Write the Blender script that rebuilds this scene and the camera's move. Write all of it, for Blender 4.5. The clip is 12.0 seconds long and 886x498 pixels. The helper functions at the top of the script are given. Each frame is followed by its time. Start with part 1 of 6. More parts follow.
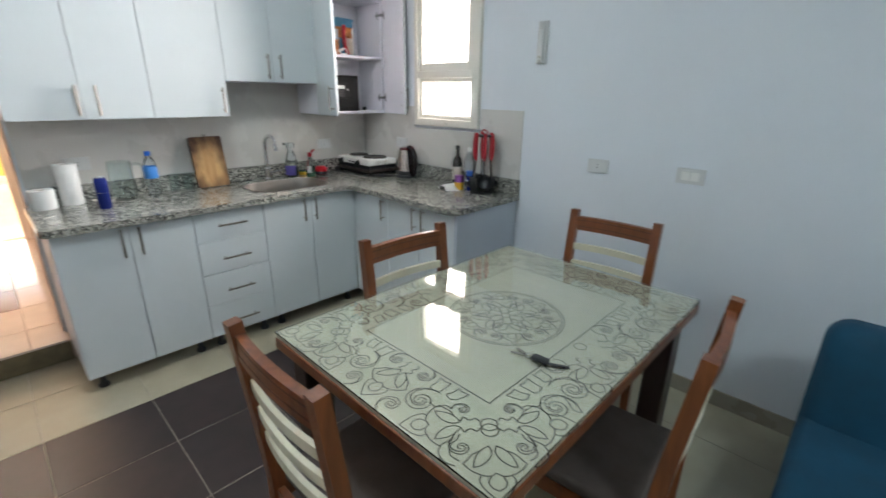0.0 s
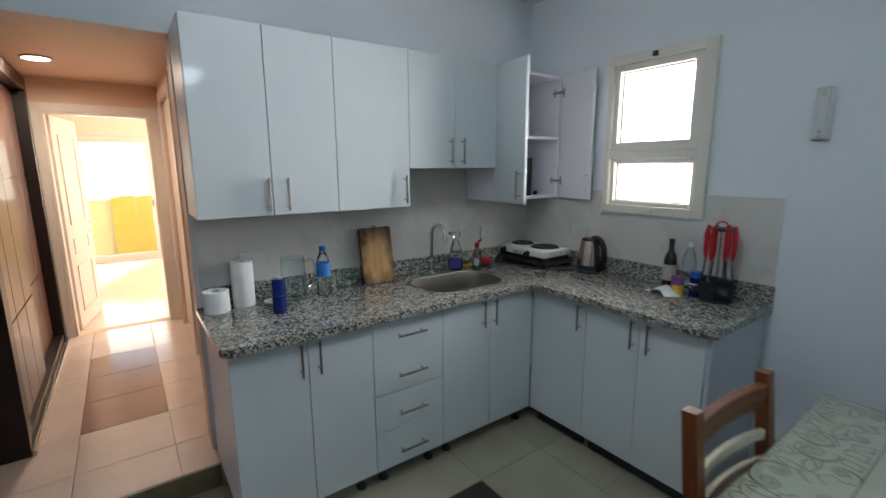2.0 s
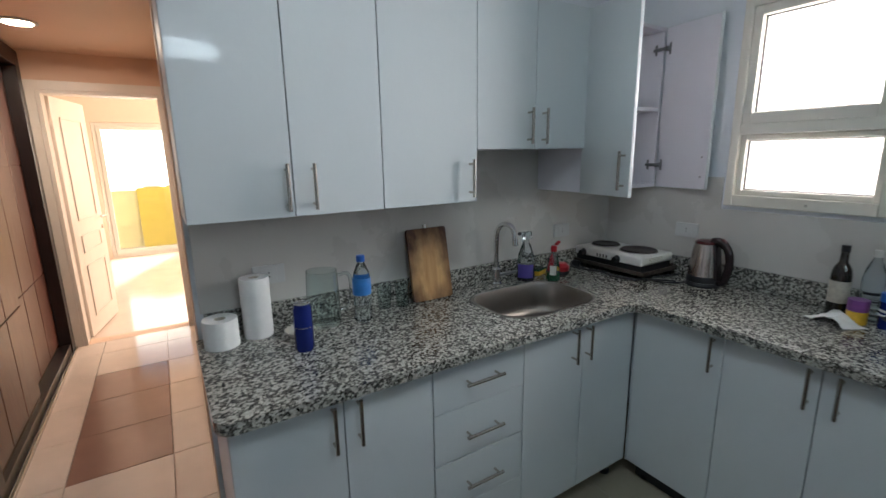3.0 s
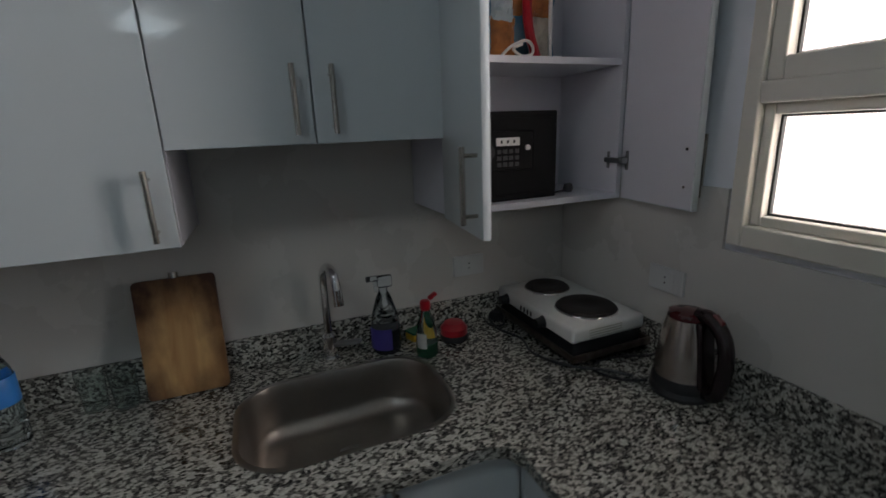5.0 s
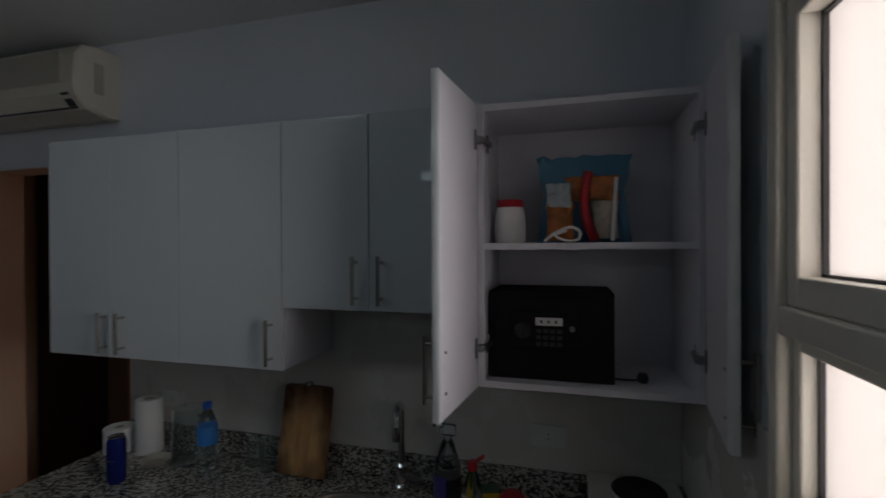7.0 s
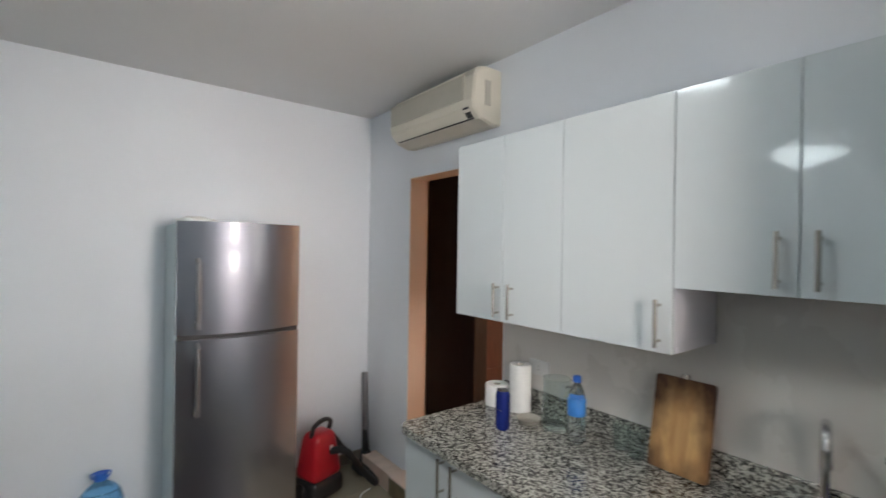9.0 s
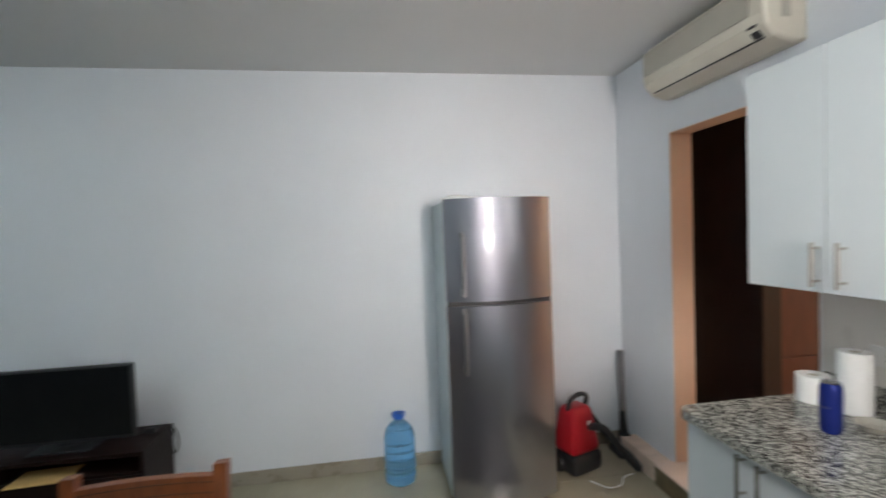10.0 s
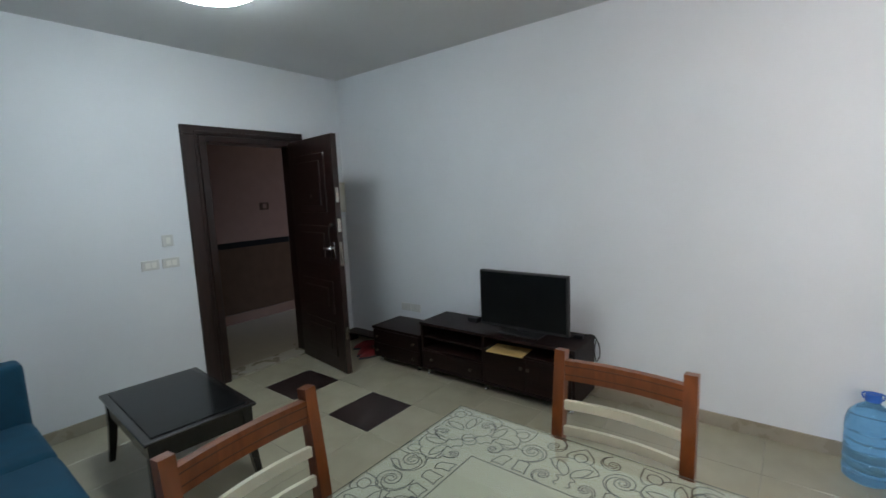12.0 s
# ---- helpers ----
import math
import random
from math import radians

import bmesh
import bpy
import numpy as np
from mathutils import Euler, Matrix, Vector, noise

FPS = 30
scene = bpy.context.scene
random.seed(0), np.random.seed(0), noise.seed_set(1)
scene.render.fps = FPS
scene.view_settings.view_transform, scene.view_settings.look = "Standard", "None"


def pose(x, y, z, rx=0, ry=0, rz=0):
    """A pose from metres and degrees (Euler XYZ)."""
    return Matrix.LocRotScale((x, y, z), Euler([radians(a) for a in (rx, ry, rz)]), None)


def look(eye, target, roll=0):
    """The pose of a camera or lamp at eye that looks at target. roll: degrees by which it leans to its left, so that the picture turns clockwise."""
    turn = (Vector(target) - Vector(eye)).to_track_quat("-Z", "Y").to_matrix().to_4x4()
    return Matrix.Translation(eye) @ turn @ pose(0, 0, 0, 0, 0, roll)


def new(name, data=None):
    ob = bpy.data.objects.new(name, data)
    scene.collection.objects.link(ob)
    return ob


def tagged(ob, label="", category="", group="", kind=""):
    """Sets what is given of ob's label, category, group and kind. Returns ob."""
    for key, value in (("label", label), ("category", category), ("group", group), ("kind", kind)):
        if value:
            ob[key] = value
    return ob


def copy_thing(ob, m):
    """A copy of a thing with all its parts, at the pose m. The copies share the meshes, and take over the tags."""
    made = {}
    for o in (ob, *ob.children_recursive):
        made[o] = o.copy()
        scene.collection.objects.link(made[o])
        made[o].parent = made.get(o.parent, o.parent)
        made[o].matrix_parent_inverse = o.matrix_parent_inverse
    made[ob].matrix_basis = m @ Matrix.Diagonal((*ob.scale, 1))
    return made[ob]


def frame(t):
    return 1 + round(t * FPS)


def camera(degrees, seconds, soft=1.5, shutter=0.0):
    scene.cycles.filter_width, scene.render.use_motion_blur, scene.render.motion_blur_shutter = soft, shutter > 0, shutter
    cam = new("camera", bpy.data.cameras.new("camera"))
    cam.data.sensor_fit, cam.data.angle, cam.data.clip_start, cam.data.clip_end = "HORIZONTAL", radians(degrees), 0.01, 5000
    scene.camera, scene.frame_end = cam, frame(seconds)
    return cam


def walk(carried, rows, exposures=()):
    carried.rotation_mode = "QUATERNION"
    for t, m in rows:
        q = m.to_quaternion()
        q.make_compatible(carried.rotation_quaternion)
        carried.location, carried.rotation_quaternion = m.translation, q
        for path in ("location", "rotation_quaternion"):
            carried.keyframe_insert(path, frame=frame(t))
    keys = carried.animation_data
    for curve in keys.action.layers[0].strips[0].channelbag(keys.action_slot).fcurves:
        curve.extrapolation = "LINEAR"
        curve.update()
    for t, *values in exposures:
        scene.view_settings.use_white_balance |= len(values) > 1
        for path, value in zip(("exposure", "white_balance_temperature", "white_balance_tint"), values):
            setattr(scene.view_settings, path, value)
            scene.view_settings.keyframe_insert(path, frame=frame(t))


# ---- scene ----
cam = camera(89.8, 12.0, shutter=0.35)
PATH = [
    (0, (0.893, 0.807, 1.49), (-0.419, 2.164, 0.828), 0.8),
    (0.5, (0.806, 0.781, 1.503), (-0.717, 1.931, 0.903), 0.0),
    (1, (0.562, 0.697, 1.521), (-0.994, 1.861, 1.047), -0.1),
    (1.5, (0.298, 0.636, 1.527), (-1.259, 1.825, 1.125), -0.9),
    (2, (0.036, 0.674, 1.549), (-1.561, 1.822, 1.184), -0.3),
    (2.5, (-0.285, 0.749, 1.538), (-1.932, 1.831, 1.199), 0.7),
    (2.7, (-0.413, 0.779, 1.526), (-2.064, 1.846, 1.16), 0.0),
    (4.3, (-0.982, 1.645, 1.527), (-2.68, 2.557, 0.992), -2.4),
    (4.5, (-1.012, 1.767, 1.539), (-2.712, 2.675, 1.007), -3.4),
    (5, (-0.943, 2.097, 1.556), (-2.739, 2.816, 1.045), -2.3),
    (5.5, (-0.92, 2.381, 1.575), (-2.828, 2.781, 1.128), -0.7),
    (6, (-0.884, 2.623, 1.619), (-2.854, 2.744, 1.291), -0.3),
    (6.5, (-0.82, 2.785, 1.714), (-2.805, 2.575, 1.587), 0.7),
    (6.7, (-0.803, 2.805, 1.74), (-2.771, 2.456, 1.668), 0.2),
    (8.3, (-0.7, 2.637, 1.651), (-2.317, 1.461, 1.703), 1.2),
    (8.5, (-0.688, 2.623, 1.656), (-2.22, 1.339, 1.697), 1.3),
    (9, (-0.646, 2.55, 1.648), (-1.872, 0.97, 1.645), 0.9),
    (9.5, (-0.64, 2.468, 1.62), (-1.533, 0.679, 1.581), -0.3),
    (10, (-0.576, 2.44, 1.583), (-0.874, 0.464, 1.508), -2.2),
    (10.5, (-0.473, 2.452, 1.546), (-0.215, 0.475, 1.398), -2.1),
    (11, (-0.407, 2.459, 1.529), (0.248, 0.58, 1.33), -2.0),
    (11.5, (-0.369, 2.479, 1.517), (0.667, 0.782, 1.298), -2.5),
    (12, (-0.322, 2.477, 1.498), (0.908, 0.92, 1.244), -2.5),
]
EXPOSURE = [
    (0.0, 1.74, 6300, 9), (0.5, 1.22, 6200, 7), (1.0, 1.07, 6080, 7), (2.0, 0.93, 6020, 7), (2.7, 0.90, 6020, 8),
    (4.3, 0.20, 6250, 10), (4.5, 0.13, 6300, 11), (5.0, -0.38, 6250, 11), (5.5, -0.02, 6350, 11), (6.0, -1.25, 6250, 12),
    (6.5, -1.90, 6150, 12), (6.7, -1.95, 6150, 12), (8.3, 1.26, 6550, 10), (9.0, 1.19, 6550, 11), (9.5, 1.17, 6500, 10),
    (10.0, 1.32, 6500, 10), (10.5, 1.52, 6500, 10), (11.0, 1.57, 6400, 9), (11.5, 1.49, 6300, 9), (12.0, 1.46, 6480, 11),
]
walk(cam, [(t, look(eye, target, roll)) for t, eye, target, roll in PATH], EXPOSURE)

# ---- light ----
world = bpy.data.worlds.new("sky")
scene.world = world
world.use_nodes = True
wn = world.node_tree
sky = wn.nodes.new("ShaderNodeTexSky")
sky.sky_type = "NISHITA"
sky.sun_disc = False
sky.sun_elevation = radians(42)
sky.sun_rotation = radians(-70)
wn.nodes["Background"].inputs["Strength"].default_value = 0.1
wn.links.new(sky.outputs[0], wn.nodes["Background"].inputs["Color"])


def lamp(name, kind, m, energy, colour, **more):
    data = bpy.data.lights.new(name, kind)
    data.energy, data.color = energy, colour
    for key, value in more.items():
        if key == "size":
            data.size = value
        elif key == "size_y":
            data.shape = "RECTANGLE"
            data.size_y = value
        elif key == "angle":
            data.angle = value
        elif key == "spread":
            data.spread = value
    ob = new(name, data)
    ob.matrix_world = m
    return ob


lamp("sun", "SUN", look((-20, 8, 18), (0, 0, 0)), 3.0, (1.0, 0.93, 0.82), angle=radians(0.6))
lamp("window_daylight", "AREA", look((-1.36, 3.52, 1.75), (-1.36, 0, 1.6)), 21.5, (1.0, 0.92, 0.88), size=0.75, size_y=1.1, spread=radians(100))
# the bedroom lamp is an added fill that brightens bedroom and hall from out of view
lamp("bedroom_fill", "AREA", look((-6.7, 2.75, 1.55), (-6.7, 0.0, 0.9)), 66, (1.0, 0.80, 0.60), size=1.3, size_y=1.1)

# ---- materials ----
M = {}


def principled(name, colour, rough=0.5, metal=0.0, spec=0.5, vary=0.06, scale=8.0, bump=0.0, bump_scale=200.0, coat=0.0, per_object=0.0, stretch=(1, 1, 1), coat_rough=0.08):
    """A surface with broad mottling, fine grain and relief."""
    m = bpy.data.materials.new(name)
    m.use_nodes = True
    nt = m.node_tree
    b = nt.nodes["Principled BSDF"]
    b.inputs["Roughness"].default_value = rough
    b.inputs["Metallic"].default_value = metal
    b.inputs["Specular IOR Level"].default_value = spec
    b.inputs["Coat Weight"].default_value = coat
    b.inputs["Coat Roughness"].default_value = coat_rough
    tc = nt.nodes.new("ShaderNodeTexCoord")
    mp = nt.nodes.new("ShaderNodeMapping")
    mp.inputs["Scale"].default_value = stretch
    nt.links.new(tc.outputs["Object"], mp.inputs["Vector"])
    n1 = nt.nodes.new("ShaderNodeTexNoise")
    n1.inputs["Scale"].default_value = scale
    n1.inputs["Detail"].default_value = 6
    nt.links.new(mp.outputs[0], n1.inputs["Vector"])
    rmp = nt.nodes.new("ShaderNodeMapRange")
    rmp.inputs["From Min"].default_value, rmp.inputs["From Max"].default_value = 0.3, 0.7
    rmp.inputs["To Min"].default_value, rmp.inputs["To Max"].default_value = 1 - vary, 1 + vary
    nt.links.new(n1.outputs["Fac"], rmp.inputs["Value"])
    last = rmp.outputs[0]
    if per_object:
        oi = nt.nodes.new("ShaderNodeObjectInfo")
        r2 = nt.nodes.new("ShaderNodeMapRange")
        r2.inputs["To Min"].default_value, r2.inputs["To Max"].default_value = 1 - per_object, 1 + per_object
        nt.links.new(oi.outputs["Random"], r2.inputs["Value"])
        mu = nt.nodes.new("ShaderNodeMath")
        mu.operation = "MULTIPLY"
        nt.links.new(last, mu.inputs[0])
        nt.links.new(r2.outputs[0], mu.inputs[1])
        last = mu.outputs[0]
    vm = nt.nodes.new("ShaderNodeVectorMath")
    vm.operation = "SCALE"
    vm.inputs[0].default_value = colour
    nt.links.new(last, vm.inputs["Scale"])
    nt.links.new(vm.outputs[0], b.inputs["Base Color"])
    rr = nt.nodes.new("ShaderNodeMapRange")
    rr.inputs["To Min"].default_value, rr.inputs["To Max"].default_value = max(0.02, rough - 0.06), min(1, rough + 0.06)
    nt.links.new(n1.outputs["Fac"], rr.inputs["Value"])
    nt.links.new(rr.outputs[0], b.inputs["Roughness"])
    if bump:
        n2 = nt.nodes.new("ShaderNodeTexNoise")
        n2.inputs["Scale"].default_value = bump_scale
        n2.inputs["Detail"].default_value = 3
        nt.links.new(mp.outputs[0], n2.inputs["Vector"])
        bp = nt.nodes.new("ShaderNodeBump")
        bp.inputs["Strength"].default_value = bump
        bp.inputs["Distance"].default_value = 0.002
        nt.links.new(n2.outputs["Fac"], bp.inputs["Height"])
        nt.links.new(bp.outputs[0], b.inputs["Normal"])
        if coat_rough < 0.05:
            nt.links.new(bp.outputs[0], b.inputs["Coat Normal"])
    M[name] = m
    return m


def wood(name, dark, light, rough=0.35, scale=6.0, stretch=(1, 1, 12), coat=0.2, spec=0.5):
    m = principled(name, light, rough, coat=coat, spec=spec, bump=0.15, bump_scale=60, stretch=stretch)
    nt = m.node_tree
    b = nt.nodes["Principled BSDF"]
    tc = [n for n in nt.nodes if n.type == "MAPPING"][0]
    nz = nt.nodes.new("ShaderNodeTexNoise")
    nz.inputs["Scale"].default_value = scale
    nz.inputs["Detail"].default_value = 8
    nz.inputs["Distortion"].default_value = 0.6
    nt.links.new(tc.outputs[0], nz.inputs["Vector"])
    cr = nt.nodes.new("ShaderNodeValToRGB")
    cr.color_ramp.elements[0].position, cr.color_ramp.elements[1].position = 0.32, 0.68
    cr.color_ramp.elements[0].color, cr.color_ramp.elements[1].color = (*dark, 1), (*light, 1)
    nt.links.new(nz.outputs["Fac"], cr.inputs["Fac"])
    nt.links.new(cr.outputs[0], b.inputs["Base Color"])
    return m


def granite(name):
    m = principled(name, (0.4, 0.4, 0.38), 0.15, coat=0.25, coat_rough=0.06)
    nt = m.node_tree
    b = nt.nodes["Principled BSDF"]
    tc = nt.nodes.new("ShaderNodeTexCoord")
    mp = nt.nodes.new("ShaderNodeMapping")
    mp.inputs["Scale"].default_value = (1.0, 0.75, 1.0)
    mp.inputs["Rotation"].default_value = (0, 0, 0.5)
    nt.links.new(tc.outputs["Object"], mp.inputs["Vector"])
    cols = []
    for sc, stops in ((155, ((0.0, 0.004), (0.30, 0.010), (0.36, 0.12), (0.50, 0.28), (0.58, 0.54), (0.8, 0.62))), (300, ((0.0, 0.02), (0.35, 0.13), (0.55, 0.36), (0.9, 0.50)))):
        nz = nt.nodes.new("ShaderNodeTexNoise")
        nz.inputs["Scale"].default_value = 12
        nt.links.new(mp.outputs[0], nz.inputs["Vector"])
        mixv = nt.nodes.new("ShaderNodeVectorMath")
        mixv.operation = "MULTIPLY_ADD"
        mixv.inputs[1].default_value = (0.012, 0.012, 0.012)
        nt.links.new(nz.outputs["Color"], mixv.inputs[0])
        nt.links.new(mp.outputs[0], mixv.inputs[2])
        vo = nt.nodes.new("ShaderNodeTexVoronoi")
        vo.inputs["Scale"].default_value = sc
        nt.links.new(mixv.outputs[0], vo.inputs["Vector"])
        sep = nt.nodes.new("ShaderNodeSeparateColor")
        nt.links.new(vo.outputs["Color"], sep.inputs[0])
        cr = nt.nodes.new("ShaderNodeValToRGB")
        cr.color_ramp.interpolation = "CONSTANT"
        els = cr.color_ramp.elements
        while len(els) < len(stops):
            els.new(0.5)
        for e, (p, v) in zip(els, stops):
            e.position = p
            e.color = (v, v * 0.975, v * 0.87, 1)
        nt.links.new(sep.outputs[0], cr.inputs["Fac"])
        cols.append(cr.outputs[0])
    mx = nt.nodes.new("ShaderNodeMix")
    mx.data_type = "RGBA"
    mx.inputs["Factor"].default_value = 0.34
    nt.links.new(cols[0], mx.inputs["A"])
    nt.links.new(cols[1], mx.inputs["B"])
    nt.links.new(mx.outputs["Result"], b.inputs["Base Color"])
    return m


def glass(name, colour=(1, 1, 1), rough=0.0, ior=1.45):
    m = bpy.data.materials.new(name)
    m.use_nodes = True
    b = m.node_tree.nodes["Principled BSDF"]
    b.inputs["Base Color"].default_value = (*colour, 1)
    b.inputs["Transmission Weight"].default_value = 1.0
    b.inputs["Roughness"].default_value = rough
    b.inputs["IOR"].default_value = ior
    M[name] = m
    return m


def translucent(name, colour, gloss=0.15, rough=0.2):
    m = bpy.data.materials.new(name)
    m.use_nodes = True
    nt = m.node_tree
    out = nt.nodes["Material Output"]
    tr = nt.nodes.new("ShaderNodeBsdfTranslucent")
    tr.inputs["Color"].default_value = (*colour, 1)
    gl = nt.nodes.new("ShaderNodeBsdfGlossy")
    gl.inputs["Roughness"].default_value = rough
    nz = nt.nodes.new("ShaderNodeTexNoise")
    nz.inputs["Scale"].default_value = 7
    tc = nt.nodes.new("ShaderNodeTexCoord")
    nt.links.new(tc.outputs["Object"], nz.inputs["Vector"])
    rr = nt.nodes.new("ShaderNodeMapRange")
    rr.inputs["To Min"].default_value, rr.inputs["To Max"].default_value = gloss * 0.8, gloss * 1.2
    nt.links.new(nz.outputs["Fac"], rr.inputs["Value"])
    mx = nt.nodes.new("ShaderNodeMixShader")
    nt.links.new(rr.outputs[0], mx.inputs["Fac"])
    nt.links.new(tr.outputs[0], mx.inputs[1])
    nt.links.new(gl.outputs[0], mx.inputs[2])
    nt.links.new(mx.outputs[0], out.inputs["Surface"])
    M[name] = m
    return m


def glow(name, colour, strength):
    m = bpy.data.materials.new(name)
    m.use_nodes = True
    b = m.node_tree.nodes["Principled BSDF"]
    b.inputs["Base Color"].default_value = (0.9, 0.9, 0.9, 1)
    b.inputs["Roughness"].default_value = 0.3
    b.inputs["Emission Color"].default_value = (*colour, 1)
    b.inputs["Emission Strength"].default_value = strength
    M[name] = m
    return m


principled("wall_paint", (0.745, 0.775, 0.815), 0.55, vary=0.03, scale=1.6, bump=0.12, bump_scale=90)
principled("ceiling_paint", (0.70, 0.71, 0.71), 0.8, vary=0.03, scale=1.2, bump=0.1, bump_scale=70)
principled("peach_paint", (0.78, 0.55, 0.40), 0.5, vary=0.04, scale=1.6, bump=0.1, bump_scale=90)
principled("cream_wall", (0.80, 0.67, 0.53), 0.6, vary=0.04, scale=1.6, bump=0.1, bump_scale=90)
principled("splash_tile", (0.61, 0.59, 0.555), 0.28, vary=0.03, scale=3)
principled("beige_tile", (0.375, 0.34, 0.25), 0.20, vary=0.07, scale=5, per_object=0.04, bump=0.05, bump_scale=40)
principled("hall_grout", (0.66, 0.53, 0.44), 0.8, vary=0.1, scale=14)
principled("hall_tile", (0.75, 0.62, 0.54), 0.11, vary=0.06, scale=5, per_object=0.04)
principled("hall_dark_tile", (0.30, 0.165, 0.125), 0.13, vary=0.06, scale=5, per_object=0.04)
principled("dark_tile", (0.030, 0.018, 0.017), 0.38, vary=0.25, scale=9, per_object=0.12, bump=0.08, bump_scale=30)
principled("grout", (0.37, 0.335, 0.265), 0.9, vary=0.15, scale=14)
principled("skirting_tile", (0.32, 0.285, 0.225), 0.28, vary=0.08, scale=6)
principled("gloss_white", (0.65, 0.69, 0.705), 0.32, spec=0.25, vary=0.012, scale=2, coat=0.55, coat_rough=0.04, bump=0.4, bump_scale=14)
principled("melamine", (0.70, 0.69, 0.74), 0.35, vary=0.02, scale=4)
principled("panel_side", (0.50, 0.54, 0.60), 0.3, vary=0.02, scale=4)
principled("steel_brushed", (0.50, 0.46, 0.41), 0.24, metal=1.0, vary=0.05, scale=20, bump=0.05, stretch=(1, 1, 20))
principled("kettle_steel", (0.50, 0.44, 0.40), 0.24, metal=1.0, vary=0.05, scale=20, bump=0.05, stretch=(1, 1, 20))
principled("sink_steel", (0.36, 0.33, 0.30), 0.38, metal=1.0, vary=0.03, scale=60)
principled("chrome", (0.75, 0.75, 0.75), 0.07, metal=1.0, vary=0.02)
principled("fridge_silver", (0.25, 0.255, 0.30), 0.31, metal=0.9, vary=0.03, scale=3, coat=1.0, coat_rough=0.02)
M["fridge_silver"].node_tree.nodes["Principled BSDF"].inputs["Coat IOR"].default_value = 2.3
# bluish-teal shading of the fridge's side is mixed into this base colour
principled("fridge_side", (0.42, 0.50, 0.53), 0.45, vary=0.03)
principled("black_plastic", (0.018, 0.018, 0.02), 0.4, vary=0.15)
principled("black_gloss", (0.008, 0.009, 0.010), 0.14, spec=0.25, vary=0.1, coat=0.0)
principled("white_plastic", (0.80, 0.80, 0.77), 0.35, vary=0.02)
principled("plate_plastic", (0.64, 0.645, 0.635), 0.3, vary=0.02)
principled("maroon", (0.075, 0.012, 0.014), 0.28, vary=0.1)
principled("maroon_dark", (0.016, 0.008, 0.009), 0.22, vary=0.1)
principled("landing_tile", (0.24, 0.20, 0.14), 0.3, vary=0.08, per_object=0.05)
principled("handle_grey", (0.26, 0.26, 0.27), 0.3, metal=0.8, vary=0.05)
principled("ac_plastic", (0.62, 0.59, 0.50), 0.4, vary=0.03)
principled("ac_grey", (0.42, 0.40, 0.34), 0.45, vary=0.05)
principled("cream_pvc", (0.73, 0.70, 0.62), 0.3, vary=0.03, scale=3)
principled("cream_paint", (0.72, 0.68, 0.52), 0.4, vary=0.05, scale=20)
principled("table_cream", (0.40, 0.36, 0.275), 0.45, vary=0.08, scale=7, stretch=(1, 6, 1))
principled("carving_brown", (0.045, 0.034, 0.022), 0.6, vary=0.15)
principled("groove_brown", (0.085, 0.024, 0.008), 0.4, vary=0.1)
principled("suede_taupe", (0.095, 0.073, 0.062), 0.85, vary=0.2, scale=12, bump=0.3, bump_scale=300)
principled("sofa_blue", (0.006, 0.058, 0.108), 0.9, vary=0.15, scale=10, bump=0.4, bump_scale=420)
principled("red_plastic", (0.42, 0.010, 0.020), 0.3, vary=0.05)
principled("shoe_red", (0.22, 0.012, 0.014), 0.5, vary=0.2)
principled("safe_black", (0.006, 0.006, 0.007), 0.6, spec=0.2, vary=0.15, bump=0.2, bump_scale=500)
principled("key_grey", (0.035, 0.035, 0.038), 0.4, vary=0.1)
principled("paper_white", (0.82, 0.82, 0.80), 0.9, vary=0.04, scale=30, bump=0.3, bump_scale=120)
principled("can_blue", (0.015, 0.03, 0.22), 0.25, metal=0.5, vary=0.1)
principled("cap_blue", (0.02, 0.12, 0.50), 0.35, vary=0.05)
principled("label_blue", (0.04, 0.22, 0.62), 0.4, vary=0.1, scale=40)
principled("liquid_purple", (0.16, 0.13, 0.55), 0.3, vary=0.1)
principled("liquid_green", (0.03, 0.10, 0.05), 0.2, vary=0.1)
principled("bottle_dark", (0.025, 0.02, 0.015), 0.1, vary=0.1, coat=0.5)
principled("label_beige", (0.50, 0.46, 0.38), 0.7, vary=0.15, scale=60)
principled("yellow_pack", (0.70, 0.42, 0.03), 0.4, vary=0.15, scale=40)
principled("purple_pack", (0.20, 0.06, 0.25), 0.4, vary=0.15, scale=40)
principled("iron_plate", (0.03, 0.022, 0.02), 0.55, vary=0.3, scale=50, bump=0.2)
principled("rust_tray", (0.13, 0.105, 0.09), 0.3, metal=0.8, vary=0.35, scale=30)
principled("envelope", (0.62, 0.40, 0.15), 0.7, vary=0.06, scale=30)
principled("orange_snack", (0.42, 0.15, 0.03), 0.5, vary=0.4, scale=25)
principled("bag_blue", (0.09, 0.24, 0.36), 0.25, vary=0.1)
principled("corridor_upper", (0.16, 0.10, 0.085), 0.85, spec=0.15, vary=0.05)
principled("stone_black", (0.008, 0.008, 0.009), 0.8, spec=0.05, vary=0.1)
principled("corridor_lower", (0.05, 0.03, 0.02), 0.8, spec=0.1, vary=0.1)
principled("corridor_red", (0.10, 0.045, 0.028), 0.35, vary=0.1)
principled("outdoor_plaster", (0.75, 0.70, 0.60), 0.9, vary=0.08, scale=3)
principled("hose_black", (0.02, 0.02, 0.022), 0.5, vary=0.1)
principled("parapet_cream", (0.86, 0.78, 0.42), 0.8, vary=0.06, scale=4)
principled("yellow_panel", (0.86, 0.68, 0.13), 0.6, vary=0.05, scale=6)
principled("step_stone", (0.17, 0.135, 0.075), 0.35, vary=0.2, scale=18)
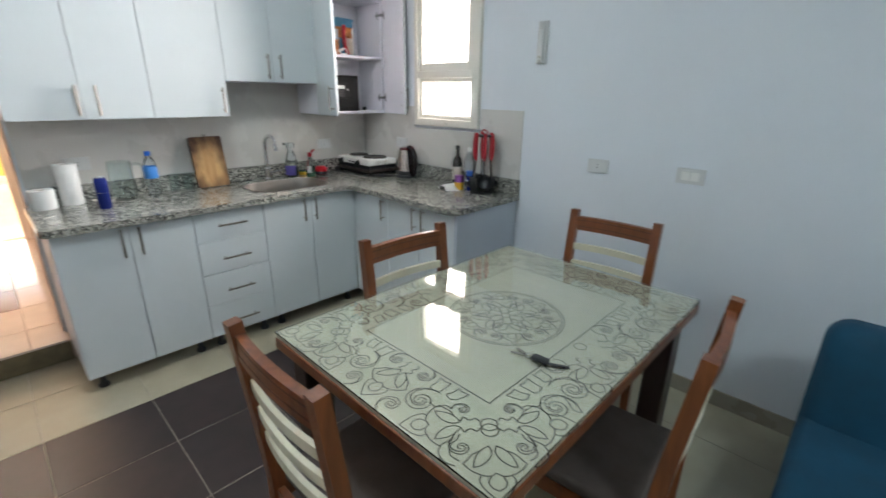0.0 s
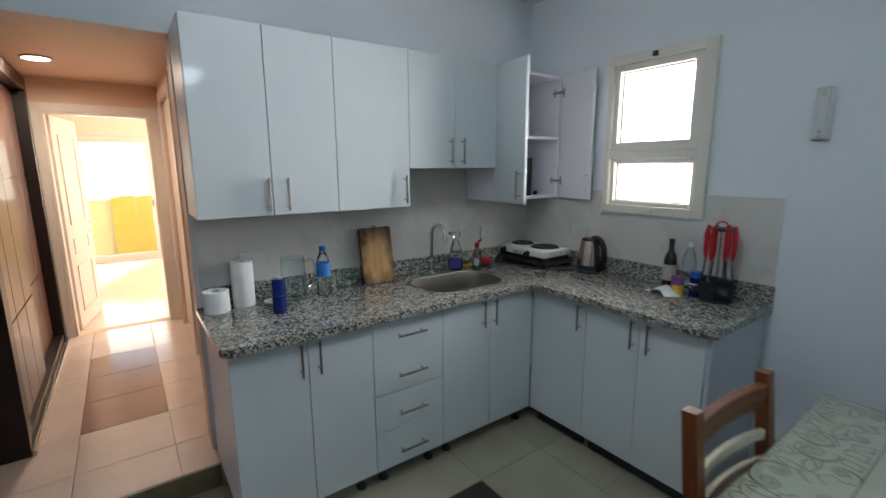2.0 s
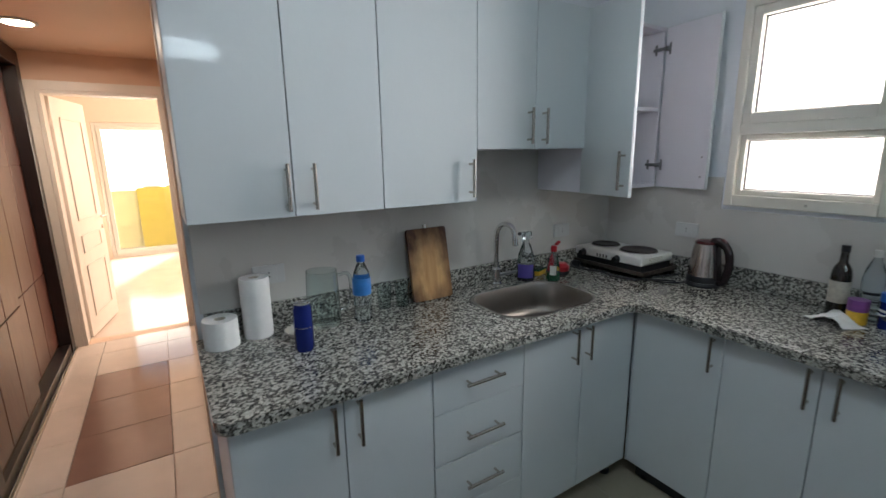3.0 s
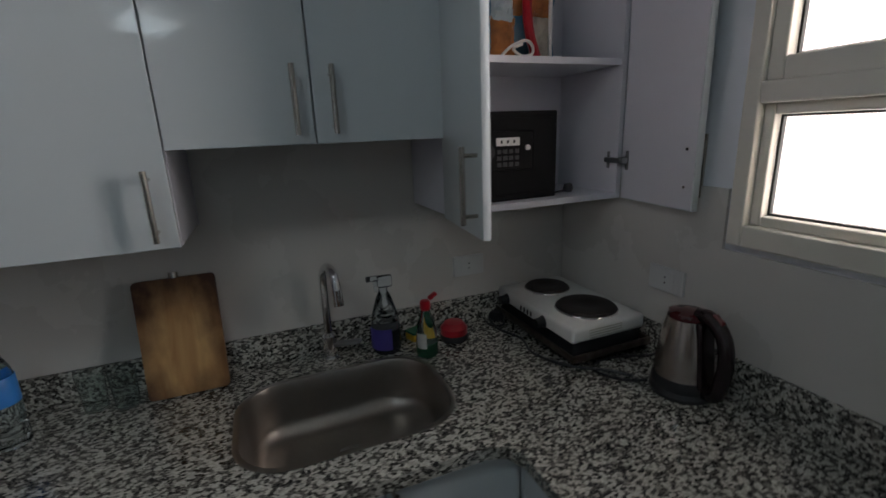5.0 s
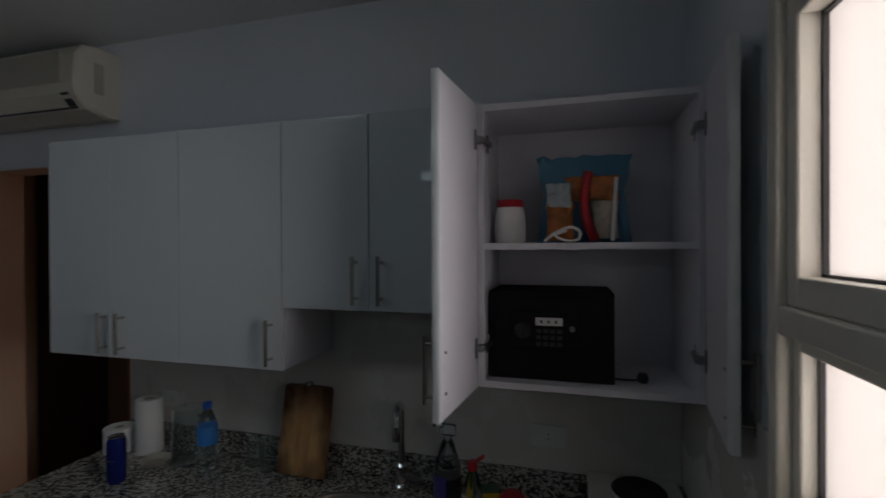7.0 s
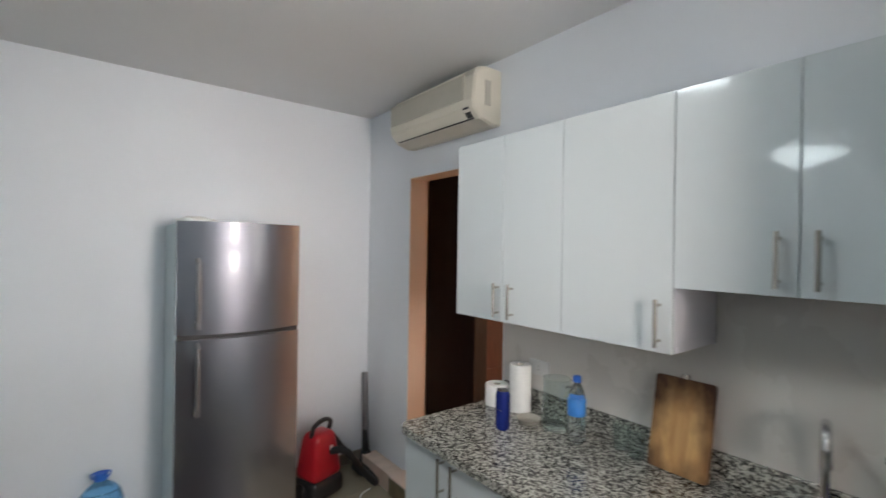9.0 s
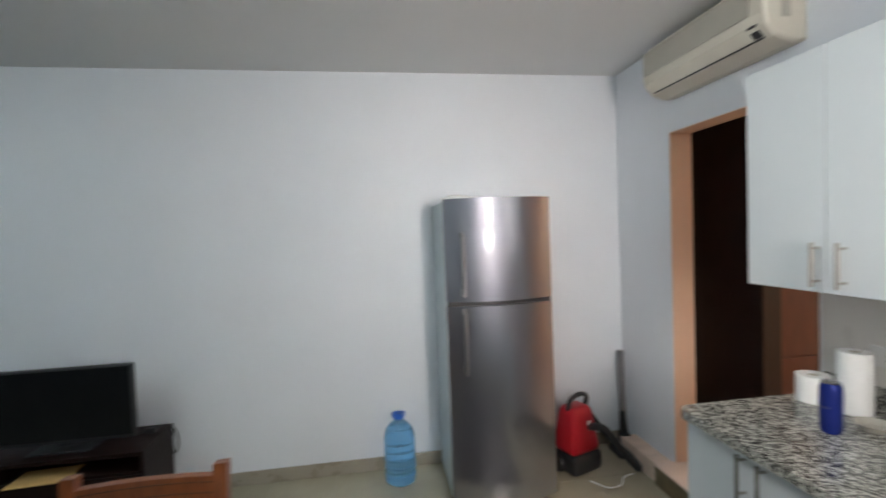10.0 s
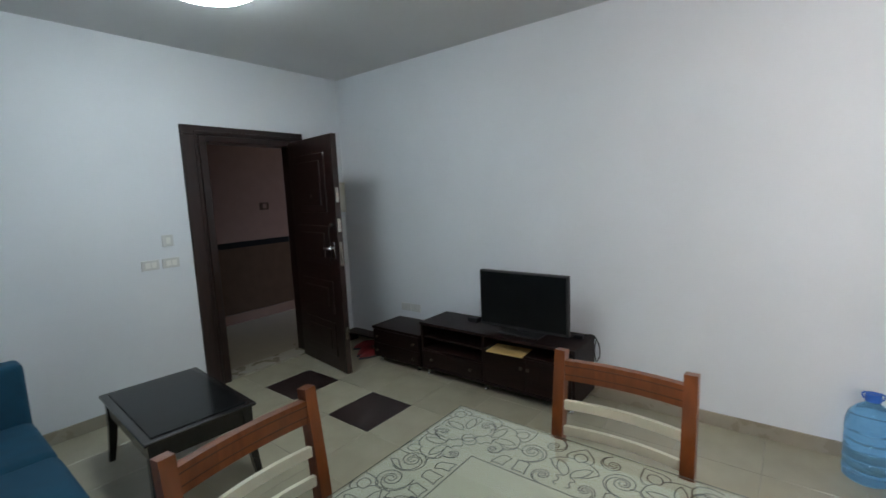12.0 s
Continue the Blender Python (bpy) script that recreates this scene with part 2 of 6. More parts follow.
principled("white_door", (0.80, 0.72, 0.64), 0.35, vary=0.03)
wood("chair_wood", (0.145, 0.038, 0.010), (0.225, 0.064, 0.016), 0.32, stretch=(6, 6, 1))
wood("mahogany", (0.010, 0.0038, 0.003), (0.023, 0.008, 0.0062), 0.33, stretch=(8, 8, 1))
wood("wardrobe_wood", (0.09, 0.030, 0.020), (0.125, 0.043, 0.028), 0.34, stretch=(8, 8, 1), coat=0.15)
wood("wardrobe_dark", (0.007, 0.003, 0.003), (0.016, 0.0065, 0.0055), 0.4, stretch=(8, 8, 1))
wood("tv_wood", (0.009, 0.0034, 0.003), (0.015, 0.0055, 0.0042), 0.42, stretch=(1, 8, 8), coat=0.0, spec=0.2)
wood("espresso", (0.006, 0.006, 0.006), (0.014, 0.012, 0.012), 0.25, stretch=(1, 8, 8))
wood("board_wood", (0.44, 0.21, 0.07), (0.70, 0.43, 0.18), 0.6, scale=4, stretch=(6, 6, 1), coat=0)


def scorch(m, centre, reach):
    """Dark burnt rim that fades towards the middle of the board."""
    nt = m.node_tree
    b = nt.nodes["Principled BSDF"]
    was = b.inputs["Base Color"].links[0].from_socket
    tc = nt.nodes.new("ShaderNodeTexCoord")
    mp = nt.nodes.new("ShaderNodeMapping")
    mp.vector_type = "TEXTURE"
    mp.inputs["Location"].default_value = centre
    mp.inputs["Scale"].default_value = reach
    nt.links.new(tc.outputs["Object"], mp.inputs["Vector"])
    nz = nt.nodes.new("ShaderNodeTexNoise")
    nz.inputs["Scale"].default_value = 2.2
    nz.inputs["Detail"].default_value = 6
    nt.links.new(mp.outputs[0], nz.inputs["Vector"])
    ln = nt.nodes.new("ShaderNodeVectorMath")
    ln.operation = "LENGTH"
    nt.links.new(mp.outputs[0], ln.inputs[0])
    ad = nt.nodes.new("ShaderNodeMath")
    ad.operation = "ADD"
    nt.links.new(ln.outputs["Value"], ad.inputs[0])
    nt.links.new(nz.outputs["Fac"], ad.inputs[1])
    mr = nt.nodes.new("ShaderNodeMapRange")
    mr.inputs["From Min"].default_value, mr.inputs["From Max"].default_value = 0.9, 1.75
    nt.links.new(ad.outputs[0], mr.inputs["Value"])
    mx = nt.nodes.new("ShaderNodeMix")
    mx.data_type = "RGBA"
    mx.inputs["B"].default_value = (0.065, 0.022, 0.008, 1)
    nt.links.new(mr.outputs[0], mx.inputs["Factor"])
    nt.links.new(was, mx.inputs["A"])
    nt.links.new(mx.outputs["Result"], b.inputs["Base Color"])


scorch(M["board_wood"], (0.0, 0.0, 0.125), (0.2, 0.108, 0.165))
granite("granite")
glass("clear_glass")
glass("vessel_glass", (0.80, 0.86, 0.85))
glass("table_glass", (0.93, 0.98, 0.96))
glass("bottle_clear", (0.86, 0.93, 0.97))
glass("jug_blue", (0.24, 0.52, 0.78), 0.06)
M["jug_blue"].node_tree.nodes["Principled BSDF"].inputs["Transmission Weight"].default_value = 0.82
translucent("reeded_glass", (0.56, 0.525, 0.48), 0.08, 0.25)
glow("lamp_diffuser", (0.80, 0.93, 0.97), 13.8)
glow("lamp_diffuser_large", (0.80, 0.93, 0.97), 9.4)
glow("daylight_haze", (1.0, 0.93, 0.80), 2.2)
glow("downlight_glow", (1.0, 0.80, 0.60), 180.0)

# ---- shape helpers ----


def part(name, bm, material, parent=None, label="", smooth=False):
    me = bpy.data.meshes.new(name)
    bmesh.ops.recalc_face_normals(bm, faces=bm.faces)
    bm.to_mesh(me)
    bm.free()
    me.materials.append(M[material])
    if smooth:
        for p in me.polygons:
            p.use_smooth = True
        me.set_sharp_from_angle(angle=radians(38))
    ob = new(name, me)
    if parent is not None:
        ob.parent = parent
    if label:
        ob["label"] = label
    return ob


def thing(name, m, label, category, group=""):
    ob = new(name)
    ob.empty_display_size = 0.1
    ob.matrix_world = m
    return tagged(ob, label, category, group)


def add_box(bm, lo, hi, bevel=0.0, seg=2, m=None):
    lo, hi = Vector(lo), Vector(hi)
    r = bmesh.ops.create_cube(bm, size=1.0)
    vs = r["verts"]
    c, s = (lo + hi) / 2, hi - lo
    for v in vs:
        v.co = Vector((v.co.x * s.x, v.co.y * s.y, v.co.z * s.z)) + c
    if bevel:
        es = list({e for v in vs for e in v.link_edges})
        res = bmesh.ops.bevel(bm, geom=es, offset=bevel, segments=seg, profile=0.5, affect="EDGES")
        vs = list({v for f in res["faces"] for v in f.verts} | {v for v in vs if v.is_valid})
    if m is not None:
        bmesh.ops.transform(bm, matrix=m, verts=vs)
    return vs


def bx(name, lo, hi, material, parent=None, bevel=0.0, label="", seg=2, m=None):
    bm = bmesh.new()
    add_box(bm, lo, hi, bevel, seg, m)
    return part(name, bm, material, parent, label, smooth=bevel >= 0.02)


def add_rod(bm, a, b, r, r2=None, n=14):
    a, b = Vector(a), Vector(b)
    d = b - a
    m = Matrix.Translation((a + b) / 2) @ d.to_track_quat("Z", "Y").to_matrix().to_4x4()
    bmesh.ops.create_cone(bm, cap_ends=True, segments=n, radius1=r, radius2=r if r2 is None else r2, depth=d.length, matrix=m)


def rod(name, a, b, r, material, parent=None, r2=None, n=14, label=""):
    bm = bmesh.new()
    add_rod(bm, a, b, r, r2, n)
    return part(name, bm, material, parent, label, smooth=True)


def add_lathe(bm, profile, n=24, at=(0, 0, 0)):
    rings = []
    for r, z in profile:
        if r < 1e-5:
            rings.append([bm.verts.new((at[0], at[1], at[2] + z))])
        else:
            rings.append([bm.verts.new((at[0] + r * math.cos(2 * math.pi * i / n), at[1] + r * math.sin(2 * math.pi * i / n), at[2] + z)) for i in range(n)])
    for p, q in zip(rings, rings[1:]):
        for i in range(n):
            j = (i + 1) % n
            if len(p) == 1 and len(q) == 1:
                continue
            if len(p) == 1:
                bm.faces.new((p[0], q[i], q[j]))
            elif len(q) == 1:
                bm.faces.new((p[i], p[j], q[0]))
            else:
                bm.faces.new((p[i], p[j], q[j], q[i]))


def lathe(name, profile, material, parent=None, n=24, at=(0, 0, 0), label=""):
    bm = bmesh.new()
    add_lathe(bm, profile, n, at)
    return part(name, bm, material, parent, label, smooth=True)


def add_tube(bm, pts, r, n=8):
    pts = [Vector(p) for p in pts]
    rings = []
    side = None
    for i, p in enumerate(pts):
        d = (pts[min(i + 1, len(pts) - 1)] - pts[max(i - 1, 0)]).normalized()
        if side is None:
            side = d.orthogonal().normalized()
        side = (side - d * side.dot(d)).normalized()
        up = d.cross(side)
        rad = r[i] if isinstance(r, (list, tuple)) else r
        rings.append([bm.verts.new(p + rad * (side * math.cos(2 * math.pi * k / n) + up * math.sin(2 * math.pi * k / n))) for k in range(n)])
    for a, b in zip(rings, rings[1:]):
        for k in range(n):
            bm.faces.new((a[k], a[(k + 1) % n], b[(k + 1) % n], b[k]))
    bm.faces.new(rings[0])
    bm.faces.new(rings[-1])


def smooth_line(ctrl, steps=8):
    """Catmull-Rom through the control points."""
    c = [Vector(p) for p in ctrl]
    c = [c[0] * 2 - c[1]] + c + [c[-1] * 2 - c[-2]]
    out = []
    for i in range(1, len(c) - 2):
        for k in range(steps):
            t = k / steps
            out.append(0.5 * ((2 * c[i]) + (c[i + 1] - c[i - 1]) * t + (2 * c[i - 1] - 5 * c[i] + 4 * c[i + 1] - c[i + 2]) * t * t + (3 * c[i] - c[i - 1] - 3 * c[i + 1] + c[i + 2]) * t ** 3))
    out.append(c[-2])
    return out


def tube(name, ctrl, r, material, parent=None, n=8, steps=8, label=""):
    bm = bmesh.new()
    add_tube(bm, smooth_line(ctrl, steps), r, n)
    return part(name, bm, material, parent, label, smooth=True)


def wall_holes(name, axis, a, b, u0, u1, z0, z1, holes, material, label):
    """A wall between a and b on its axis, along u0..u1, with holes (u, u, z, z) through it."""
    bm = bmesh.new()
    us = sorted({u0, u1, *[h[0] for h in holes], *[h[1] for h in holes]})
    zs = sorted({z0, z1, *[h[2] for h in holes], *[h[3] for h in holes]})
    for p, q in zip(us, us[1:]):
        for r, s in zip(zs, zs[1:]):
            cu, cz = (p + q) / 2, (r + s) / 2
            if any(h[0] < cu < h[1] and h[2] < cz < h[3] for h in holes):
                continue
            if axis == "x":
                add_box(bm, (a, p, r), (b, q, s))
            else:
                add_box(bm, (p, a, r), (q, b, s))
    bmesh.ops.remove_doubles(bm, verts=bm.verts, dist=1e-5)
    inner = [f for f in bm.faces if any(g is not f and (g.calc_center_median() - f.calc_center_median()).length < 1e-5 for v in f.verts for g in v.link_faces)]
    bmesh.ops.delete(bm, geom=inner, context="FACES_ONLY")
    ob = part(name, bm, material)
    return tagged(ob, label, "wall", kind="structure")

# ---- setting: main room ----
W, E, S, N, C = -2.32, 3.345, -0.55, 3.15, 2.65
HZ = 0.13  # raised floor of the hall
wall_holes("wall_west", "x", W - 0.14, W, S - 0.14, N + 0.2, 0, C, [(0.02, 0.915, 0, 2.12)], "wall_paint", "white painted plaster wall behind the kitchen cabinets")
wall_holes("wall_north", "y", N, N + 0.2, W, E, 0, C, [(-1.635, -1.07, 1.29, 2.15)], "wall_paint", "white painted plaster wall with a small frosted window")
wall_holes("wall_east", "x", E, E + 0.16, S - 0.14, N + 0.2, 0, C, [(0.0, 0.86, 0, 2.02)], "wall_paint", "white painted plaster wall with the entrance door")
wall_holes("wall_south", "y", S - 0.14, S, W, E, 0, C, [], "wall_paint", "long plain white painted plaster wall")
tagged(bx("ceiling", (W - 0.14, S - 0.14, C), (E + 0.16, N + 0.2, C + 0.2), "ceiling_paint"), "flat white painted plaster ceiling", "ceiling", kind="structure")

# skirting of the room
SK = 0.085
for k, (lo, hi) in enumerate((((-0.69, N - 0.012, 0), (E, N, SK)), ((W, S, 0), (E, S + 0.012, SK)), ((E - 0.012, 0.92, 0), (E, N - 0.012, SK)), ((E - 0.012, S + 0.012, 0), (E, -0.1, SK)), ((W, S + 0.012, 0), (W + 0.012, 0.0, SK)))):
    tagged(bx("baseboard_%d" % (k + 1), lo, hi, "skirting_tile", bevel=0.002), "low beige-brown ceramic skirting tile along the wall", "baseboard", kind="structure")

# ---- setting: hall and bedroom behind it ----
tagged(bx("hall_floor_slab", (-4.75, -0.4, -0.05), (-2.208, 1.03, HZ - 0.012), "hall_grout"), "raised screed under the hall tiles", "floor", kind="structure")
tagged(bx("hall_step_nosing", (-2.215, 0.0, 0.0), (-2.195, 0.925, HZ - 0.013), "step_stone", bevel=0.003), "dark olive-brown stone riser of the step up to the hall", "step", kind="structure")
tagged(bx("wall_hall_back", (-4.75, -0.55, 0), (W - 0.14, -0.45, 2.25), "peach_paint"), "peach painted wall behind the wardrobe", "wall", kind="structure")
wall_holes("wall_hall_north", "y", 1.03, 1.15, -4.75, W - 0.14, 0, 2.25, [(-4.55, -3.75, HZ, 2.1)], "peach_paint", "peach painted wall of the hall with a doorway")
tagged(bx("hall_ceiling", (-4.75, -0.55, 2.25), (W - 0.14, 1.15, 2.4), "peach_paint"), "low peach painted ceiling of the hall", "ceiling", kind="structure")
wall_holes("wall_hall_west", "x", -4.87, -4.75, -1.6, 2.6, 0, 2.6, [(0.22, 0.95, HZ, 2.0)], "peach_paint", "peach painted wall with the bedroom doorway")
bm = bmesh.new()
for lo, hi in (((-4.748, 0.14, HZ), (-4.735, 0.22, 2.06)), ((-4.748, 0.95, HZ), (-4.735, 1.03, 2.06)), ((-4.748, 0.22, 2.0), (-4.735, 0.95, 2.06))):
    add_box(bm, lo, hi)
for lo, hi in (((-4.88, 0.222, HZ), (-4.735, 0.245, 1.998)), ((-4.88, 0.925, HZ), (-4.735, 0.948, 1.998)), ((-4.88, 0.245, 1.975), (-4.735, 0.925, 1.998))):
    add_box(bm, lo, hi)
tagged(part("trim_bedroom_door", bm, "white_door"), "pale painted wooden frame of the bedroom doorway", "door frame", kind="structure")
bm = bmesh.new()
add_box(bm, (W - 0.142, 0.018, HZ), (W - 0.003, 0.024, 2.122))
add_box(bm, (W - 0.142, 0.911, HZ), (W - 0.003, 0.917, 2.122))
add_box(bm, (W - 0.142, 0.024, 2.116), (W - 0.003, 0.911, 2.122))
tagged(part("trim_hall_opening", bm, "peach_paint"), "peach painted reveal of the hall opening", "trim", kind="structure")
bm = bmesh.new()
for lo, hi in (((-4.62, 1.012, HZ), (-4.55, 1.028, 2.17)), ((-3.75, 1.012, HZ), (-3.68, 1.028, 2.17)), ((-4.55, 1.012, 2.1), (-3.75, 1.028, 2.17))):
    add_box(bm, lo, hi)
tagged(part("trim_side_door", bm, "white_door"), "pale painted wooden frame of a side doorway", "door frame", kind="structure")
tagged(bx("door_2", (-4.548, 1.05, HZ + 0.01), (-3.752, 1.09, 2.09), "white_door", bevel=0.003), "closed pale painted side door in the hall", "door", kind="structure")
BW = -8.35  # inner face of the bedroom's far wall
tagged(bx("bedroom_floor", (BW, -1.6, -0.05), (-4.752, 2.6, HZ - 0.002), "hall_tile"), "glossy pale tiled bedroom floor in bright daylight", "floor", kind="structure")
tagged(bx("wall_bedroom_south", (BW, -1.7, 0), (-4.87, -1.6, 2.6), "cream_wall"), "cream painted bedroom wall", "wall", kind="structure")
# the opening is made up: it only lets the added fill lamp shine in
wall_holes("wall_bedroom_north", "y", 2.6, 2.7, BW, -4.87, 0, 2.6, [(-7.4, -6.0, 1.0, 2.15)], "cream_wall", "cream painted bedroom wall with an added, unseen opening for the fill lamp")
tagged(bx("bedroom_ceiling", (BW - 0.12, -1.7, 2.6), (-4.75, 2.7, 2.75), "ceiling_paint"), "white painted bedroom ceiling", "ceiling", kind="structure")
wall_holes("wall_bedroom_west", "x", BW - 0.12, BW, -1.7, 2.7, 0, 2.6, [(0.16, 1.15, HZ, 2.02)], "cream_wall", "cream painted bedroom wall with the balcony door")
bal = thing("balcony_door", pose(BW - 0.05, 0.16, HZ), "cream framed glazed balcony door, bright with daylight", "door")
tagged(bal, kind="structure")
for lo, hi in (((-0.03, 0.002, 0), (0.03, 0.05, 1.888)), ((-0.03, 0.94, 0), (0.03, 0.988, 1.888)), ((-0.03, 0.05, 0), (0.03, 0.94, 0.05)), ((-0.03, 0.05, 1.84), (0.03, 0.94, 1.888))):
    bx("door_frame", lo, hi, "cream_pvc", bal, bevel=0.004)
for lo, hi in (((-0.02, 0.052, 0.052), (0.04, 0.10, 1.838)), ((-0.02, 0.89, 0.052), (0.04, 0.938, 1.838)), ((-0.02, 0.10, 0.052), (0.04, 0.89, 0.11)), ((-0.02, 0.10, 1.79), (0.04, 0.89, 1.838))):
    bx("sash", lo, hi, "cream_pvc", bal, bevel=0.004)
pn = bx("pane", (-0.004, 0.10, 0.11), (0.004, 0.89, 1.79), "clear_glass", bal)
pn.visible_shadow = False
tube("handle", ((0.04, 0.915, 0.92), (0.07, 0.915, 0.92), (0.075, 0.915, 0.82)), 0.009, "chrome", bal)
tagged(bx("balcony_slab", (-10.6, -1.7, -0.2), (BW - 0.13, 2.7, HZ - 0.03), "outdoor_plaster"), "pale plastered balcony slab", "balcony", kind="structure")
tagged(bx("balcony_parapet", (-9.42, -1.7, HZ - 0.03), (-9.36, 2.7, 1.03), "parapet_cream", bevel=0.004), "pale yellow balcony parapet in bright daylight", "parapet", kind="structure")
bsc = thing("balcony_screen", pose(-9.30, 0.52, HZ - 0.03), "bright yellow panel standing before the balcony parapet", "screen")
bx("panel", (-0.012, 0, 0), (0.012, 0.75, 0.97), "yellow_panel", bsc, bevel=0.004)
for y in (0.1, 0.42):
    bx("rail_cap", (-0.02, y, 0.97), (0.02, y + 0.24, 0.995), "ac_plastic", bsc, bevel=0.003)
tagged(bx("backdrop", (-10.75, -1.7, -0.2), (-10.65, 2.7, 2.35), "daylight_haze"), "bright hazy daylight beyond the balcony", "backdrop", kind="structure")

bed_door = thing("bedroom_door", pose(-4.89, 0.245, HZ + 0.008, 0, 0, 169), "white panelled bedroom door standing wide open", "door")
bx("leaf", (0, -0.02, 0), (0.66, 0.02, 1.84), "white_door", bed_door, bevel=0.003)
for z0, z1 in ((0.14, 0.56), (0.66, 0.80), (0.92, 1.70)):
    for lo, hi in (((0.12, 0.021, z0), (0.135, 0.028, z1)), ((0.525, 0.021, z0), (0.54, 0.028, z1)), ((0.135, 0.021, z0), (0.525, 0.028, z0 + 0.015)), ((0.135, 0.021, z1 - 0.015), (0.525, 0.028, z1))):
        bx("moulding", lo, hi, "white_door", bed_door, bevel=0.003)
        bx("moulding", (lo[0], -0.028, lo[2]), (hi[0], -0.021, hi[2]), "white_door", bed_door, bevel=0.003)
for sd in (1, -1):
    tube("handle", ((0.61, sd * 0.02, 0.90), (0.61, sd * 0.06, 0.90), (0.51, sd * 0.062, 0.90)), 0.009, "chrome", bed_door)
    rod("keyhole_plate", (0.61, sd * 0.02, 0.81), (0.61, sd * 0.024, 0.81), 0.02, "chrome", bed_door)

wd = thing("wardrobe", pose(-2.79, 0.15, HZ), "built-in wardrobe with brown wooden sliding doors in a dark frame", "wardrobe")
for nm, lo, hi in (("side_panel", (-0.03, -0.56, 0), (0, 0.02, 2.1)), ("side_panel", (-1.94, -0.56, 0), (-1.84, 0.02, 2.1)), ("header", (-1.84, -0.56, 2.0), (-0.03, 0.02, 2.1)), ("plinth", (-1.84, -0.56, 0), (-0.03, 0.01, 0.07)), ("stile", (-0.13, -0.02, 0.07), (-0.03, 0.015, 2.0))):
    bx(nm, lo, hi, "wardrobe_dark", wd, bevel=0.003)
for x0, x1, y in ((-0.98, -0.135, -0.02), (-1.835, -0.94, -0.06)):
    dr = bx("sliding_door", (x0, y - 0.02, 0.075), (x1, y, 1.995), "wardrobe_wood", wd, bevel=0.002)
    n = 3
    for i in range(n):
        a, b = x0 + (x1 - x0) * i / n + 0.004, x0 + (x1 - x0) * (i + 1) / n - 0.004
        for z0, z1 in ((0.09, 0.62), (0.63, 1.36), (1.37, 1.98)):
            bx("panel", (a, y, z0), (b, y + 0.008, z1), "wardrobe_wood", dr, bevel=0.002)
    bx("track_strip", (x0, y - 0.002, 0.071), (x1, y + 0.006, 0.078), "steel_brushed", dr)
tagged(bx("hall_rail", (-4.70, 0.172, HZ), (-2.79, 0.186, HZ + 0.022), "steel_brushed", bevel=0.002), "bright metal floor rail before the wardrobe", "rail", kind="structure")

dl = thing("downlight", pose(-3.93, 0.33, 2.25), "round recessed ceiling downlight, switched on", "lamp")
lathe("ring", [(0.085, 0), (0.09, -0.008), (0.07, -0.012), (0.066, -0.004)], "white_plastic", dl)
lathe("diffuser", [(0.0, -0.006), (0.065, -0.005), (0.066, -0.001)], "downlight_glow", dl)
sm = thing("wall_sensor", pose(-3.3, 1.03, 2.16), "small white round sensor on the hall wall", "sensor")
lathe("body", [(0, 0.03), (0.03, 0.025), (0.04, 0)], "white_plastic", sm)
sm.matrix_world = pose(-3.3, 1.03, 2.14, 90, 0, 0)

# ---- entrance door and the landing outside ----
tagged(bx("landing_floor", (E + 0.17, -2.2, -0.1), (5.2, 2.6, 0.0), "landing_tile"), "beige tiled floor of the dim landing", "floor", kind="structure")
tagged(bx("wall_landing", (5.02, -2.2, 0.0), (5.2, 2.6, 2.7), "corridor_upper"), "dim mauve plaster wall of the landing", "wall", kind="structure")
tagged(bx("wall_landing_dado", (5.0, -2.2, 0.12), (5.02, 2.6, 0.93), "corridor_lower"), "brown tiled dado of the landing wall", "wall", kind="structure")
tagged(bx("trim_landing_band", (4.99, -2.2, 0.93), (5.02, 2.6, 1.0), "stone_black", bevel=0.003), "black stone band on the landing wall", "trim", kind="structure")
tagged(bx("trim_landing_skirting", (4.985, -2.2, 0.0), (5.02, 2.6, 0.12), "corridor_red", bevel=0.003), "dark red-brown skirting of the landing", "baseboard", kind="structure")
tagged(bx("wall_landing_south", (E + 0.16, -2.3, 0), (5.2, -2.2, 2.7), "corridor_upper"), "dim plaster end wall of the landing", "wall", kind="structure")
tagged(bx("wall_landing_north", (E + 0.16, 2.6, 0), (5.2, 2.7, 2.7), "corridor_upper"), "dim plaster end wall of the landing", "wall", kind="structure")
tagged(bx("landing_ceiling", (E + 0.16, -2.3, 2.7), (5.2, 2.7, 2.84), "ceiling_paint"), "plaster ceiling of the landing", "ceiling", kind="structure")
ls = thing("landing_switch", pose(5.02, -0.62, 1.42), "dark square switch plate on the landing wall", "switch")
bx("plate", (-0.012, -0.06, -0.045), (0, 0.06, 0.045), "corridor_lower", ls, bevel=0.003)
bx("rocker", (-0.017, -0.025, -0.03), (-0.012, 0.025, 0.03), "corridor_upper", ls, bevel=0.002)

